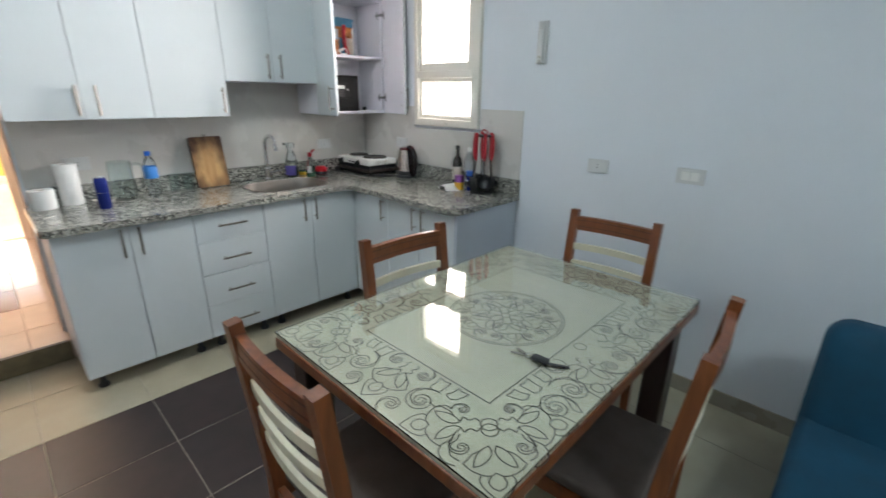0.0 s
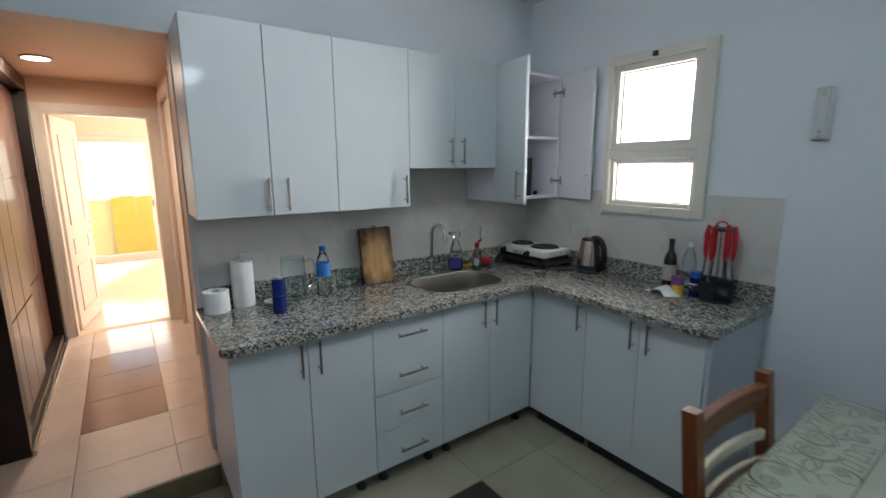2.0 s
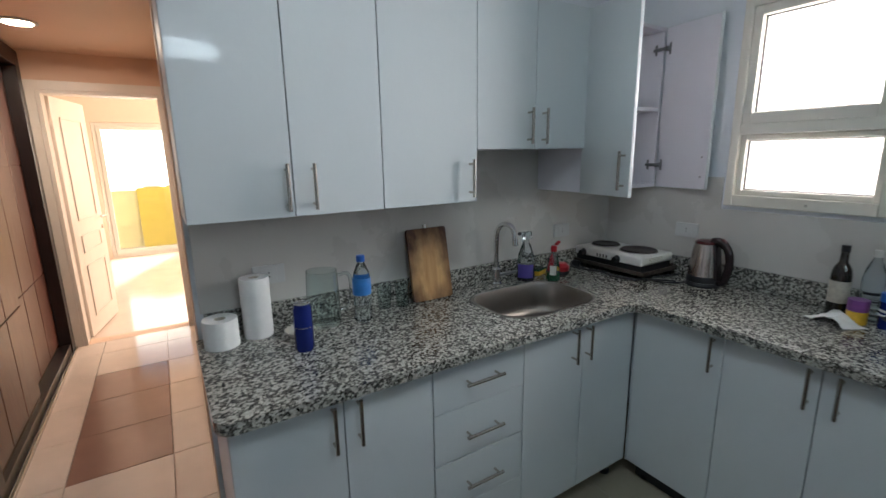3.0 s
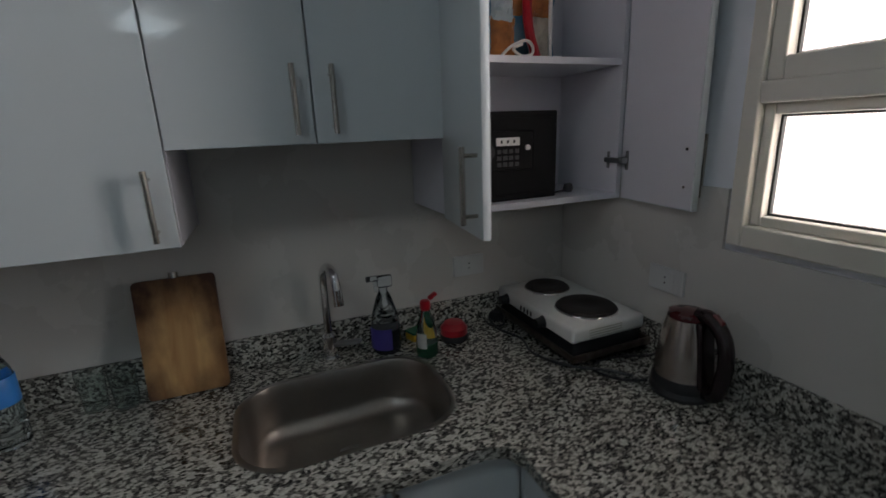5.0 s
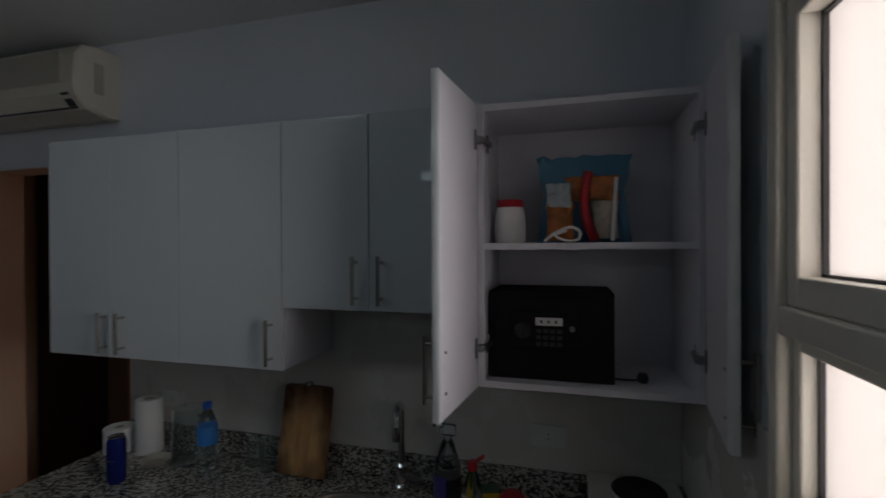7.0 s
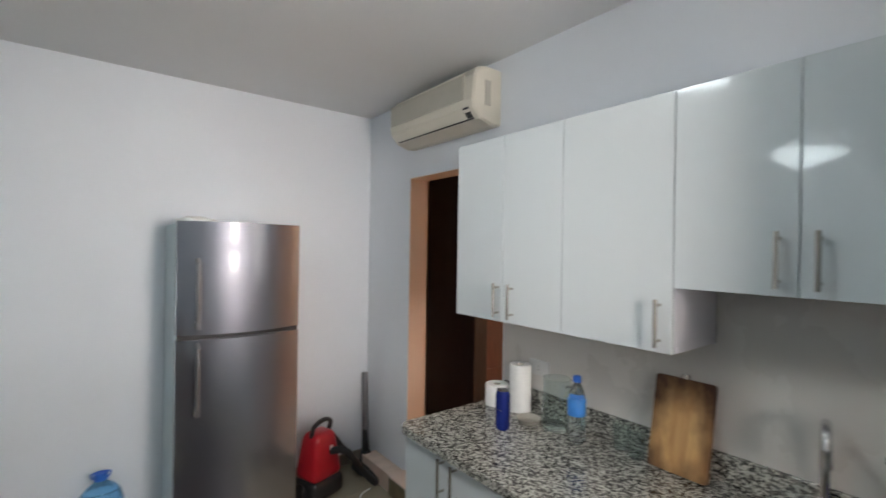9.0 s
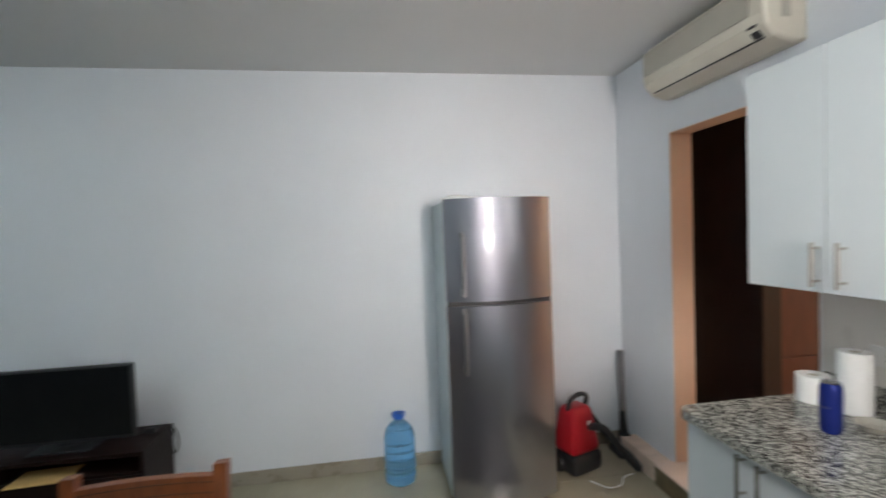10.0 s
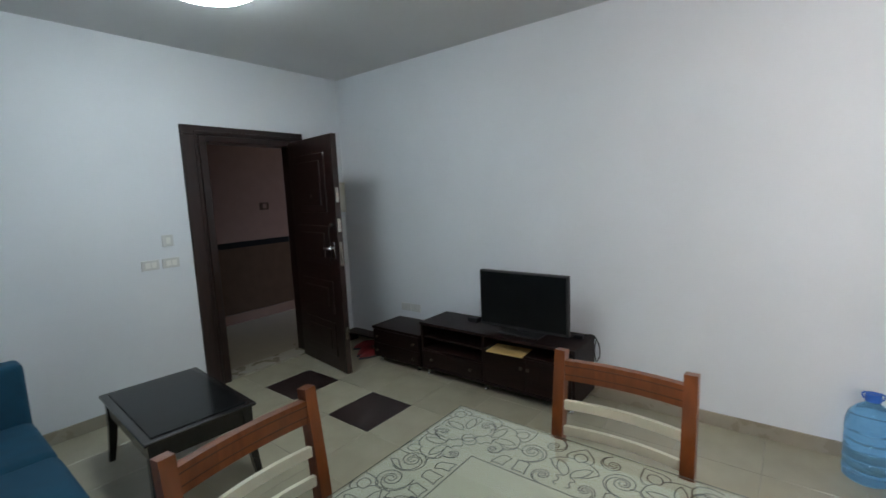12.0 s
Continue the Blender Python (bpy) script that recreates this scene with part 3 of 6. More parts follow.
frm = thing("door_frame", pose(E, 0, 0), "dark mahogany moulded frame of the entrance door", "door frame")
tagged(frm, kind="structure")
for nm, lo, hi in (("jamb", (-0.03, -0.1, 0), (0.17, 0.03, 2.02)), ("jamb", (-0.03, 0.80, 0), (0.17, 0.93, 2.02)), ("head", (-0.03, -0.1, 1.97), (0.17, 0.93, 2.09))):
    if nm == "jamb":
        y0, y1 = lo[1], hi[1]
        if y0 < 0:
            bx(nm, (-0.025, -0.08, 0), (-0.002, 0.0, 2.02), "mahogany", frm, bevel=0.006)
            bx("lining", (-0.03, 0.002, 0), (0.16, 0.03, 1.97), "mahogany", frm, bevel=0.004)
        else:
            bx(nm, (-0.025, 0.86, 0), (-0.002, 0.985, 2.02), "mahogany", frm, bevel=0.006)
            bx("lining", (-0.03, 0.80, 0), (0.16, 0.858, 1.97), "mahogany", frm, bevel=0.004)
    else:
        bx(nm, (-0.025, -0.08, 2.02), (-0.002, 0.985, 2.092), "mahogany", frm, bevel=0.006)
        bx("lining", (-0.03, 0.002, 1.97), (0.16, 0.858, 2.018), "mahogany", frm, bevel=0.004)
for lo, hi in (((-0.034, -0.03, 0), (-0.0255, -0.012, 2.03)), ((-0.034, 0.872, 0), (-0.0255, 0.89, 2.03)), ((-0.034, -0.03, 2.032), (-0.0255, 0.89, 2.05)), ((-0.03, -0.078, 0), (-0.0255, -0.068, 2.09)), ((-0.03, 0.973, 0), (-0.0255, 0.983, 2.09))):
    bx("bead", lo, hi, "mahogany", frm, bevel=0.003)
bx("threshold", (-0.02, 0.03, 0.0), (0.18, 0.80, 0.02), "skirting_tile", frm, bevel=0.006, label="worn stone threshold")

ed = thing("entrance_door", pose(E - 0.03, 0.035, 0.012, 0, 0, 172), "dark mahogany entrance door with raised panels, standing open", "door")
bx("leaf", (0, -0.05, 0), (0.765, 0, 1.985), "mahogany", ed, bevel=0.004)
for z0, z1 in ((0.12, 0.42), (0.5, 0.78), (0.92, 1.25), (1.36, 1.85)):
    for y0, y1 in ((-0.062, -0.05), (0.0, 0.012)):
        p = bx("panel", (0.12, y0, z0), (0.645, y1, z1), "mahogany", ed, bevel=0.006)
        bx("field", (0.19, y0 - 0.008 if y0 < 0 and y1 < 0 else y0, z0 + 0.06), (0.575, y1 if y1 < 0 else y1 + 0.008, z1 - 0.06), "mahogany", p, bevel=0.006)
for z0, z1 in ((0.30, 0.40), (0.92, 1.12), (1.20, 1.31), (1.44, 1.56)):
    bx("lock_plate", (0.763, -0.04, z0), (0.768, -0.012, z1), "steel_brushed", ed, bevel=0.001, label="steel lock plate")
bx("escutcheon", (0.685, -0.06, 0.98), (0.725, -0.05, 1.12), "chrome", ed, bevel=0.002, label="chrome lock plate")
tube("handle", ((0.705, -0.055, 1.07), (0.705, -0.095, 1.07), (0.625, -0.10, 1.07)), 0.01, "chrome", ed, label="chrome lever handle")
rod("knob", (0.705, -0.05, 1.26), (0.705, -0.075, 1.26), 0.016, "chrome", ed, label="chrome lock knob")
rod("peephole", (0.42, -0.064, 1.50), (0.42, -0.072, 1.50), 0.01, "chrome", ed, label="small brass peephole")

box_e = thing("fuse_box", pose(E, -0.47, 1.49), "beige plastic box high on the wall behind the door", "fuse box")
bx("body", (-0.035, -0.07, -0.15), (0, 0.07, 0.15), "ac_plastic", box_e, bevel=0.006)
bx("cover", (-0.042, -0.055, -0.13), (-0.035, 0.055, 0.13), "cream_pvc", box_e, bevel=0.003)

# ---- kitchen: base cabinets ----
XF = -1.705  # door faces of the west run
YF = 2.575   # door faces of the north run


def bar_handle(parent, a, b, out):
    """A bar handle from a to b, standing off the door along out."""
    a, b, out = Vector(a), Vector(b), Vector(out)
    d = (b - a).normalized()
    bm = bmesh.new()
    add_rod(bm, a + out * 0.032, b + out * 0.032, 0.006, n=10)
    for p in (a + d * 0.018, b - d * 0.018):
        add_rod(bm, p, p + out * 0.032, 0.0045, n=8)
    return part("handle", bm, "steel_brushed", parent, "brushed steel bar handle", smooth=True)


def cabinet_west(y0, y1, name, label, fronts, end_left=False):
    ob = thing(name, pose(W, y0, 0), label, "cabinet", "base cabinets")
    d, w = XF - 0.02 - W - 0.01, y1 - y0
    bx("side", (0.012, 0.001, 0.10), (d, 0.018, 0.848), "melamine", ob)
    bx("side", (0.012, w - 0.018, 0.10), (d, w - 0.001, 0.848), "melamine", ob)
    bx("bottom", (0.012, 0.018, 0.10), (d, w - 0.018, 0.118), "melamine", ob)
    bx("back", (0.012, 0.018, 0.118), (0.02, w - 0.018, 0.848), "melamine", ob)
    for x in (0.08, d - 0.04):
        for y in (0.06, w - 0.06):
            lathe("foot", [(0, 0), (0.026, 0), (0.026, 0.012), (0.017, 0.018), (0.017, 0.07), (0.024, 0.08), (0.024, 0.1), (0, 0.1)], "black_plastic", ob, n=12, at=(x, y, 0), label="black plastic foot")
    for kind, a, b, z0, z1, h in fronts:
        fr = bx(kind, (d + 0.002, a - y0 + 0.0018, z0), (d + 0.020, b - y0 - 0.0018, z1), "gloss_white", ob, bevel=0.0015, label="glossy white front")
        if kind == "door":
            bar_handle(fr, (d + 0.02, h - y0, 0.693), (d + 0.02, h - y0, 0.838), (1, 0, 0))
        else:
            c = (a + b) / 2 - y0
            bar_handle(fr, (d + 0.02, c - 0.08, h), (d + 0.02, c + 0.08, h), (1, 0, 0))
    return ob


cabinet_west(0.93, 1.535, "base_cabinet", "glossy white base cabinet with two doors and bar handles", [("door", 0.93, 1.235, 0.085, 0.848, 1.200), ("door", 1.235, 1.535, 0.085, 0.848, 1.277)])
cabinet_west(1.535, 1.93, "drawer_cabinet", "glossy white base cabinet with four drawers", [("drawer", 1.535, 1.93, 0.674, 0.848, 0.766), ("drawer", 1.535, 1.93, 0.480, 0.6725, 0.569), ("drawer", 1.535, 1.93, 0.284, 0.476, 0.371), ("drawer", 1.535, 1.93, 0.085, 0.2825, 0.170)])
cabinet_west(1.93, 2.584, "sink_cabinet", "glossy white sink cabinet with two doors", [("door", 1.93, 2.253, 0.085, 0.848, 2.190), ("door", 2.253, 2.5850, 0.085, 0.848, 2.270)])


def cabinet_north(x0, x1, label, doors, right_end):
    ob = thing("base_cabinet", pose(x0, N, 0), label, "cabinet", "base cabinets")
    d, w = N - YF - 0.03, x1 - x0
    bx("side", (0.001, -d, 0.10), (0.018, -0.012, 0.848), "melamine", ob)
    bx("bottom", (0.018, -d, 0.10), (w - 0.018, -0.012, 0.118), "melamine", ob)
    bx("back", (0.018, -0.02, 0.118), (w - 0.018, -0.012, 0.848), "melamine", ob)
    if not right_end:
        bx("side", (w - 0.018, -d, 0.10), (w - 0.001, -0.012, 0.848), "melamine", ob)
    if not right_end:
        bx("corner_filler", (-1.7066 - x0, -d - 0.0235, 0.085), (-1.7002 - x0, -d - 0.003, 0.848), "gloss_white", ob)
    # black strip that closes the gap below the north doors
    bx("plinth", (0.02, -d + 0.03, 0.0), (w - 0.02, -d + 0.045, 0.083), "black_plastic", ob, label="black strip set back under the cabinet doors")
    if right_end:
        bx("end_panel", (w - 0.018, -d - 0.022, 0.0), (w, -0.002, 0.848), "panel_side", ob, label="grey-blue laminate end panel")
    for y in (-0.08, -d + 0.05):
        for x in (0.06, w - 0.08):
            lathe("foot", [(0, 0), (0.026, 0), (0.026, 0.012), (0.017, 0.018), (0.017, 0.07), (0.024, 0.08), (0.024, 0.1), (0, 0.1)], "black_plastic", ob, n=12, at=(x, y, 0), label="black plastic foot")
    for a, b, h in doors:
        fr = bx("door", (a - x0 + 0.0018, -d - 0.02, 0.085), (b - x0 - 0.0018, -d - 0.002, 0.848), "gloss_white", ob, bevel=0.0015, label="glossy white door")
        bar_handle(fr, (h - x0, -d - 0.02, 0.690), (h - x0, -d - 0.02, 0.832), (0, -1, 0))
    return ob


cabinet_north(-1.70, -1.335, "glossy white corner base cabinet with one door", [(-1.7018, -1.335, -1.370)], False)
cabinet_north(-1.335, -0.72, "glossy white base cabinet with two doors and grey end panel", [(-1.335, -1.038, -1.066), (-1.038, -0.74, -0.985)], True)

# worktop: one L with a hole for the bowl
SX0, SX1, SY0, SY1 = -2.168, -1.803, 1.967, 2.488


def rounded_rect(x0, y0, x1, y1, r, n=8):
    pts = []
    for cx, cy, a0 in ((x1 - r, y1 - r, 0), (x0 + r, y1 - r, 90), (x0 + r, y0 + r, 180), (x1 - r, y0 + r, 270)):
        for k in range(n + 1):
            a = radians(a0 + 90 * k / n)
            pts.append((cx + r * math.cos(a), cy + r * math.sin(a)))
    return pts


def loop_edges(bm, pts, z):
    vs = [bm.verts.new((x, y, z)) for x, y in pts]
    return [bm.edges.new((vs[i], vs[(i + 1) % len(vs)])) for i in range(len(vs))]


bm = bmesh.new()
fx, fy = -1.686, 2.540
outer = [(W + 0.001, 0.905)]
for k in range(7):
    a = radians(-90 + 15 * k)
    outer.append((fx - 0.05 + 0.05 * math.cos(a), 0.955 + 0.05 * math.sin(a)))
outer += [(fx, fy - 0.06), (fx + 0.018, fy - 0.018), (fx + 0.06, fy)]
outer += [(-0.735, fy), (-0.70, fy + 0.035), (-0.70, N - 0.001), (W + 0.001, N - 0.001)]
edges = loop_edges(bm, outer, 0.883)
edges += loop_edges(bm, rounded_rect(SX0, SY0, SX1, SY1, 0.12), 0.883)
bmesh.ops.triangle_fill(bm, use_beauty=True, use_dissolve=False, edges=edges)
ext = bmesh.ops.extrude_face_region(bm, geom=list(bm.faces))
for v in [g for g in ext["geom"] if isinstance(g, bmesh.types.BMVert)]:
    v.co.z -= 0.034
rim = [e for e in bm.edges if len(e.link_faces) == 2 and abs(e.calc_face_angle(0)) > 1.2]
bmesh.ops.bevel(bm, geom=rim, offset=0.008, segments=3, profile=0.5, affect="EDGES")
wt = part("worktop", bm, "granite")
tagged(wt, "speckled grey granite worktop with rounded edges", "worktop")
up = thing("upstand", pose(0, 0, 0), "low speckled granite upstand along the wall", "upstand")
bx("strip", (W + 0.001, 0.94, 0.8835), (W + 0.02, N - 0.022, 0.978), "granite", up, bevel=0.003)
bx("strip", (W + 0.0005, N - 0.021, 0.8835), (-0.70, N - 0.001, 0.978), "granite", up, bevel=0.003)

# wall cladding above the worktop
bm = bmesh.new()
add_box(bm, (W + 0.0005, 0.93, 0.979), (W + 0.009, N - 0.0105, 1.335))
add_box(bm, (W + 0.0005, 1.927, 1.335), (W + 0.009, 2.5505, 1.5385))
tagged(part("wall_cladding_west", bm, "splash_tile"), "plain grey-beige tiled splashback", "splashback", kind="structure")
bm = bmesh.new()
add_box(bm, (W + 0.0005, N - 0.0095, 0.979), (-1.675, N - 0.0005, 1.395))
add_box(bm, (-1.675, N - 0.0095, 0.979), (-1.04, N - 0.0005, 1.245))
add_box(bm, (-1.04, N - 0.0095, 0.979), (-0.708, N - 0.0005, 1.395))
tagged(part("wall_cladding_north", bm, "splash_tile"), "plain grey-beige tiled splashback", "splashback", kind="structure")

# sink bowl
sk = thing("sink", pose(0, 0, 0), "undermounted stainless steel sink bowl with rounded corners", "sink")
bm = bmesh.new()
rings = []
for inset, z, r in ((-0.010, 0.8845, 0.13), (0.004, 0.885, 0.118), (0.008, 0.875, 0.115), (0.012, 0.82, 0.112)) + tuple(
        (0.016 + 0.055 * (1 - math.cos(radians(a))), 0.782 - 0.055 * math.sin(radians(a)), 0.11 - 0.05 * a / 90) for a in range(0, 91, 15)):
    rings.append([bm.verts.new((x, y, z)) for x, y in rounded_rect(SX0 + inset, SY0 + inset, SX1 - inset, SY1 - inset, r)])
for a, b in zip(rings, rings[1:]):
    for i in range(len(a)):
        bm.faces.new((a[i], a[(i + 1) % len(a)], b[(i + 1) % len(a)], b[i]))
bm.faces.new(rings[-1])
part("bowl", bm, "sink_steel", sk, smooth=True)
lathe("drain", [(0.0, 0.7285), (0.02, 0.7285), (0.034, 0.7305), (0.04, 0.7275)], "chrome", sk, at=(-1.985, 2.228, 0))

fc = thing("tap", pose(-2.255, 2.230, 0.883) @ Matrix.Scale(1.03, 4), "chrome gooseneck kitchen tap", "tap")
lathe("base", [(0.0, 0.0), (0.028, 0.0), (0.028, 0.008), (0.022, 0.015), (0.022, 0.075), (0.014, 0.085), (0, 0.085)], "chrome", fc)
tube("spout", ((0, 0, 0.07), (0, 0, 0.22), (0.012, 0.003, 0.275), (0.05, 0.011, 0.30), (0.092, 0.020, 0.285), (0.106, 0.023, 0.245)), 0.0125, "chrome", fc, n=12)
rod("aerator", (0.106, 0.023, 0.25), (0.11, 0.024, 0.205), 0.0145, "chrome", fc)
bm = bmesh.new()
add_box(bm, (0.0, -0.014, -0.006), (0.088, 0.014, 0.006), 0.005, 2, Matrix.Translation((0.008, 0.014, 0.046)) @ Matrix.Rotation(radians(52), 4, "Z") @ Matrix.Rotation(radians(-12), 4, "Y"))
part("lever", bm, "handle_grey", fc, "flat steel lever", smooth=True)

# ---- kitchen: wall cabinets ----
UX = -2.0


def wall_cabinet(y0, y1, z0, z1, doors, label):
    ob = thing("wall_cabinet", pose(W, y0, z0), label, "cabinet", "wall cabinets")
    d, w, hh = UX - 0.02 - W, y1 - y0, z1 - z0
    bx("side", (0.01, 0.0006, 0), (d, 0.018, hh), "melamine", ob)
    bx("side", (0.01, w - 0.018, 0), (d, w - 0.0006, hh), "melamine", ob)
    bx("bottom", (0.01, 0.018, 0), (d, w - 0.018, 0.018), "melamine", ob)
    bx("top", (0.01, 0.018, hh - 0.018), (d, w - 0.018, hh), "melamine", ob)
    bx("back", (0.001, 0.0006, 0), (0.01, w - 0.0006, hh), "melamine", ob)
    for a, b, h in doors:
        fr = bx("door", (d + 0.002, a - y0 + 0.0018, 0.0), (d + 0.020, b - y0 - 0.0018, hh), "gloss_white", ob, bevel=0.0015, label="glossy white door")
        bar_handle(fr, (d + 0.02, h - y0, 0.020), (d + 0.02, h - y0, 0.164), (1, 0, 0))
    return ob


wall_cabinet(0.915, 1.522, 1.34, 2.13, [(0.915, 1.217, 1.196), (1.217, 1.522, 1.278)], "tall glossy white wall cabinet with two doors")
wall_cabinet(1.522, 1.925, 1.34, 2.13, [(1.522, 1.925, 1.888)], "tall glossy white wall cabinet with one door")
wall_cabinet(1.925, 2.552, 1.54, 2.13, [(1.925, 2.226, 2.186), (2.226, 2.545, 2.268)], "short glossy white wall cabinet over the sink")

oc = thing("wall_cabinet", pose(W, 2.553, 1.335), "white corner wall cabinet with both doors standing open", "cabinet", "wall cabinets")
d, w, hh = 0.30, 0.578, 0.795
for nm, lo, hi in (("side", (0.01, 0.0, 0), (d, 0.018, hh)), ("side", (0.01, w - 0.018, 0), (d, w, hh)), ("bottom", (0.01, 0.018, 0), (d, w - 0.018, 0.018)), ("top", (0.01, 0.018, hh - 0.018), (d, w - 0.018, hh)), ("shelf", (0.01, 0.018, 0.388), (d - 0.004, w - 0.018, 0.406)), ("back", (0.001, 0.0, 0), (0.01, w, hh))):
    bx(nm, lo, hi, "melamine", oc, bevel=0.0008)
for hy, ang, hs, sgn in ((0.0, -6.5, 0.255, 1), (w - 0.004, -7.5, 0.255, -1)):
    # the leaf swings out round the cabinet's edge; its glossy face looks outwards
    rot = pose(d + 0.006, hy, 0, 0, 0, ang)
    bm = bmesh.new()
    lo, hi = ((0, -0.018, 0), (0.285, 0, hh)) if sgn > 0 else ((0, 0, 0), (0.285, 0.018, hh))
    add_box(bm, lo, hi, 0.0012, 2, rot)
    lf = part("door", bm, "gloss_white", oc, "open white door", smooth=True)
    bm = bmesh.new()
    lo, hi = ((0.004, 0.0, 0.004), (0.281, 0.0015, hh - 0.004)) if sgn > 0 else ((0.004, -0.0015, 0.004), (0.281, 0, hh - 0.004))
    add_box(bm, lo, hi, 0, 2, rot)
    part("inner_face", bm, "melamine", lf, "matt pale lilac inner face")
    for z in (0.10, hh - 0.12):
        bm = bmesh.new()
        add_box(bm, (-0.055, 0.023 * sgn - 0.005, z + 0.008), (0.022, 0.023 * sgn + 0.005, z + 0.024), 0.002, 1, rot)
        add_box(bm, (0.012, 0.012 * sgn - 0.011, z + 0.006), (0.030, 0.012 * sgn + 0.011, z + 0.026), 0.002, 1, rot)
        add_box(bm, (0.022, 0.0045 * sgn - 0.002, z - 0.012), (0.034, 0.0045 * sgn + 0.002, z + 0.044), 0.001, 1, rot)
        add_box(bm, (-0.050, 0.0175 * sgn - 0.003, z - 0.010), (-0.036, 0.0175 * sgn + 0.003, z + 0.042), 0.001, 1, rot)
        part("hinge", bm, "handle_grey", lf, "steel cup hinge", smooth=True)
    oy = -0.018 if sgn > 0 else 0.018
    a, b = rot @ Vector((0.255, oy, 0.03)), rot @ Vector((0.255, oy, 0.19))
    bar_handle(lf, a, b, rot.to_3x3() @ Vector((0, -sgn, 0)))
    for z in (0.06, 0.155):
        rod("screw", rot @ Vector((0.255, 0.001 * sgn, z)), rot @ Vector((0.255, 0.004 * sgn, z)), 0.004, "steel_brushed", lf, n=8)

# ---- kitchen window ----
win = thing("window_1", pose(-1.372, N, 1.7), "small cream-framed window with frosted reeded glass", "window")
tagged(win, kind="structure")


def ring_frame(name, x0, z0, x1, z1, t, y0, y1, mat, parent, bevel=0.004):
    """Four bars round an opening; t: the widths of the left, right, lower and upper bar."""
    a, b, c, d = t if isinstance(t, tuple) else (t, t, t, t)
    for lo, hi in (((x0, y0, z0), (x0 + a, y1, z1)), ((x1 - b, y0, z0), (x1, y1, z1)), ((x0 + a, y0, z0), (x1 - b, y1, z0 + c)), ((x0 + a, y0, z1 - d), (x1 - b, y1, z1))):
        bx(name, lo, hi, mat, parent, bevel=bevel)


ring_frame("frame", -0.285, -0.434, 0.322, 0.474, (0.036, 0.06, 0.05, 0.05), -0.028, 0.06, "cream_pvc", win)
bx("mullion", (-0.249, -0.028, -0.112), (0.262, 0.06, -0.066), "cream_pvc", win, bevel=0.004)
ring_frame("sash", -0.249, -0.0658, 0.262, 0.424, (0.034, 0.052, 0.048, 0.038), -0.014, 0.05, "cream_pvc", win)
ring_frame("sash", -0.249, -0.384, 0.262, -0.1122, (0.024, 0.026, 0.024, 0.024), -0.006, 0.05, "cream_pvc", win)
bx("latch", (-0.012, -0.045, 0.435), (0.014, -0.026, 0.462), "black_plastic", win, bevel=0.003, label="small dark latch")
rod("screw_cap", (0.04, -0.0275, -0.41), (0.04, -0.031, -0.41), 0.006, "ac_grey", win, n=10)
for (x0, z0, x1, z1) in ((-0.216, -0.019, 0.211, 0.387), (-0.226, -0.361, 0.237, -0.135)):
    ring_frame("gasket", x0, z0, x1, z1, 0.006, 0.018, 0.032, "black_plastic", win, 0)
    bm = bmesh.new()
    n = int((x1 - x0) / 0.006)
    prev = None
    for i in range(n * 4 + 1):
        x = x0 + (x1 - x0) * i / (n * 4)
        y = 0.028 - 0.0030 * abs(math.sin(math.pi * i / 4))
        cur = (bm.verts.new((x, y, z0)), bm.verts.new((x, y, z1)))
        if prev:
            bm.faces.new((prev[0], cur[0], cur[1], prev[1]))
        prev = cur
    pn = part("pane", bm, "reeded_glass", win, "frosted reeded glass")
    pn.visible_shadow = False

# ---- dining table ----
tb = thing("dining_table", pose(0.0975, 1.945, 0), "brown wooden dining table, carved cream top under a glass sheet", "table")
TX, TY = 0.4375, 0.615
bx("tabletop", (-TX, -TY, 0.753), (TX, TY, 0.766), "table_cream", tb, bevel=0.003, label="cream carved wooden top")
bx("edge_band", (-TX - 0.004, -TY - 0.004, 0.715), (TX + 0.004, TY + 0.004, 0.753), "chair_wood", tb, bevel=0.004, label="brown wooden edge")
gl = bx("glass_sheet", (-TX - 0.003, -TY - 0.003, 0.7685), (TX + 0.003, TY + 0.003, 0.7755), "table_glass", tb, bevel=0.0015, label="clear glass sheet")
gl.visible_shadow = False
for lo, hi in (((-0.37, -0.55, 0.63), (0.37, -0.525, 0.715)), ((-0.37, 0.525, 0.63), (0.37, 0.55, 0.715)), ((-0.385, -0.525, 0.63), (-0.36, 0.525, 0.715)), ((0.36, -0.525, 0.63), (0.385, 0.525, 0.715))):
    bx("apron", lo, hi, "chair_wood", tb, bevel=0.003)
for sx in (-1, 1):
    for sy in (-1, 1):
        bx("leg", (min(sx * 0.325, sx * 0.41), min(sy * 0.49, sy * 0.585), 0), (max(sx * 0.325, sx * 0.41), max(sy * 0.49, sy * 0.585), 0.715), "mahogany", tb, bevel=0.008)


def ribbon(bm, pts, w, z):
    pts = [Vector((p[0], p[1], 0)) for p in pts]
    left, right = [], []
    for i, p in enumerate(pts):
        d = pts[min(i + 1, len(pts) - 1)] - pts[max(i - 1, 0)]
        if d.length < 1e-7:
            d = Vector((1, 0, 0))
        nrm = Vector((-d.y, d.x, 0)).normalized() * (w / 2)
        left.append(bm.verts.new(p + nrm + Vector((0, 0, z))))
        right.append(bm.verts.new(p - nrm + Vector((0, 0, z))))
    for i in range(len(pts) - 1):
        bm.faces.new((left[i], right[i], right[i + 1], left[i + 1]))


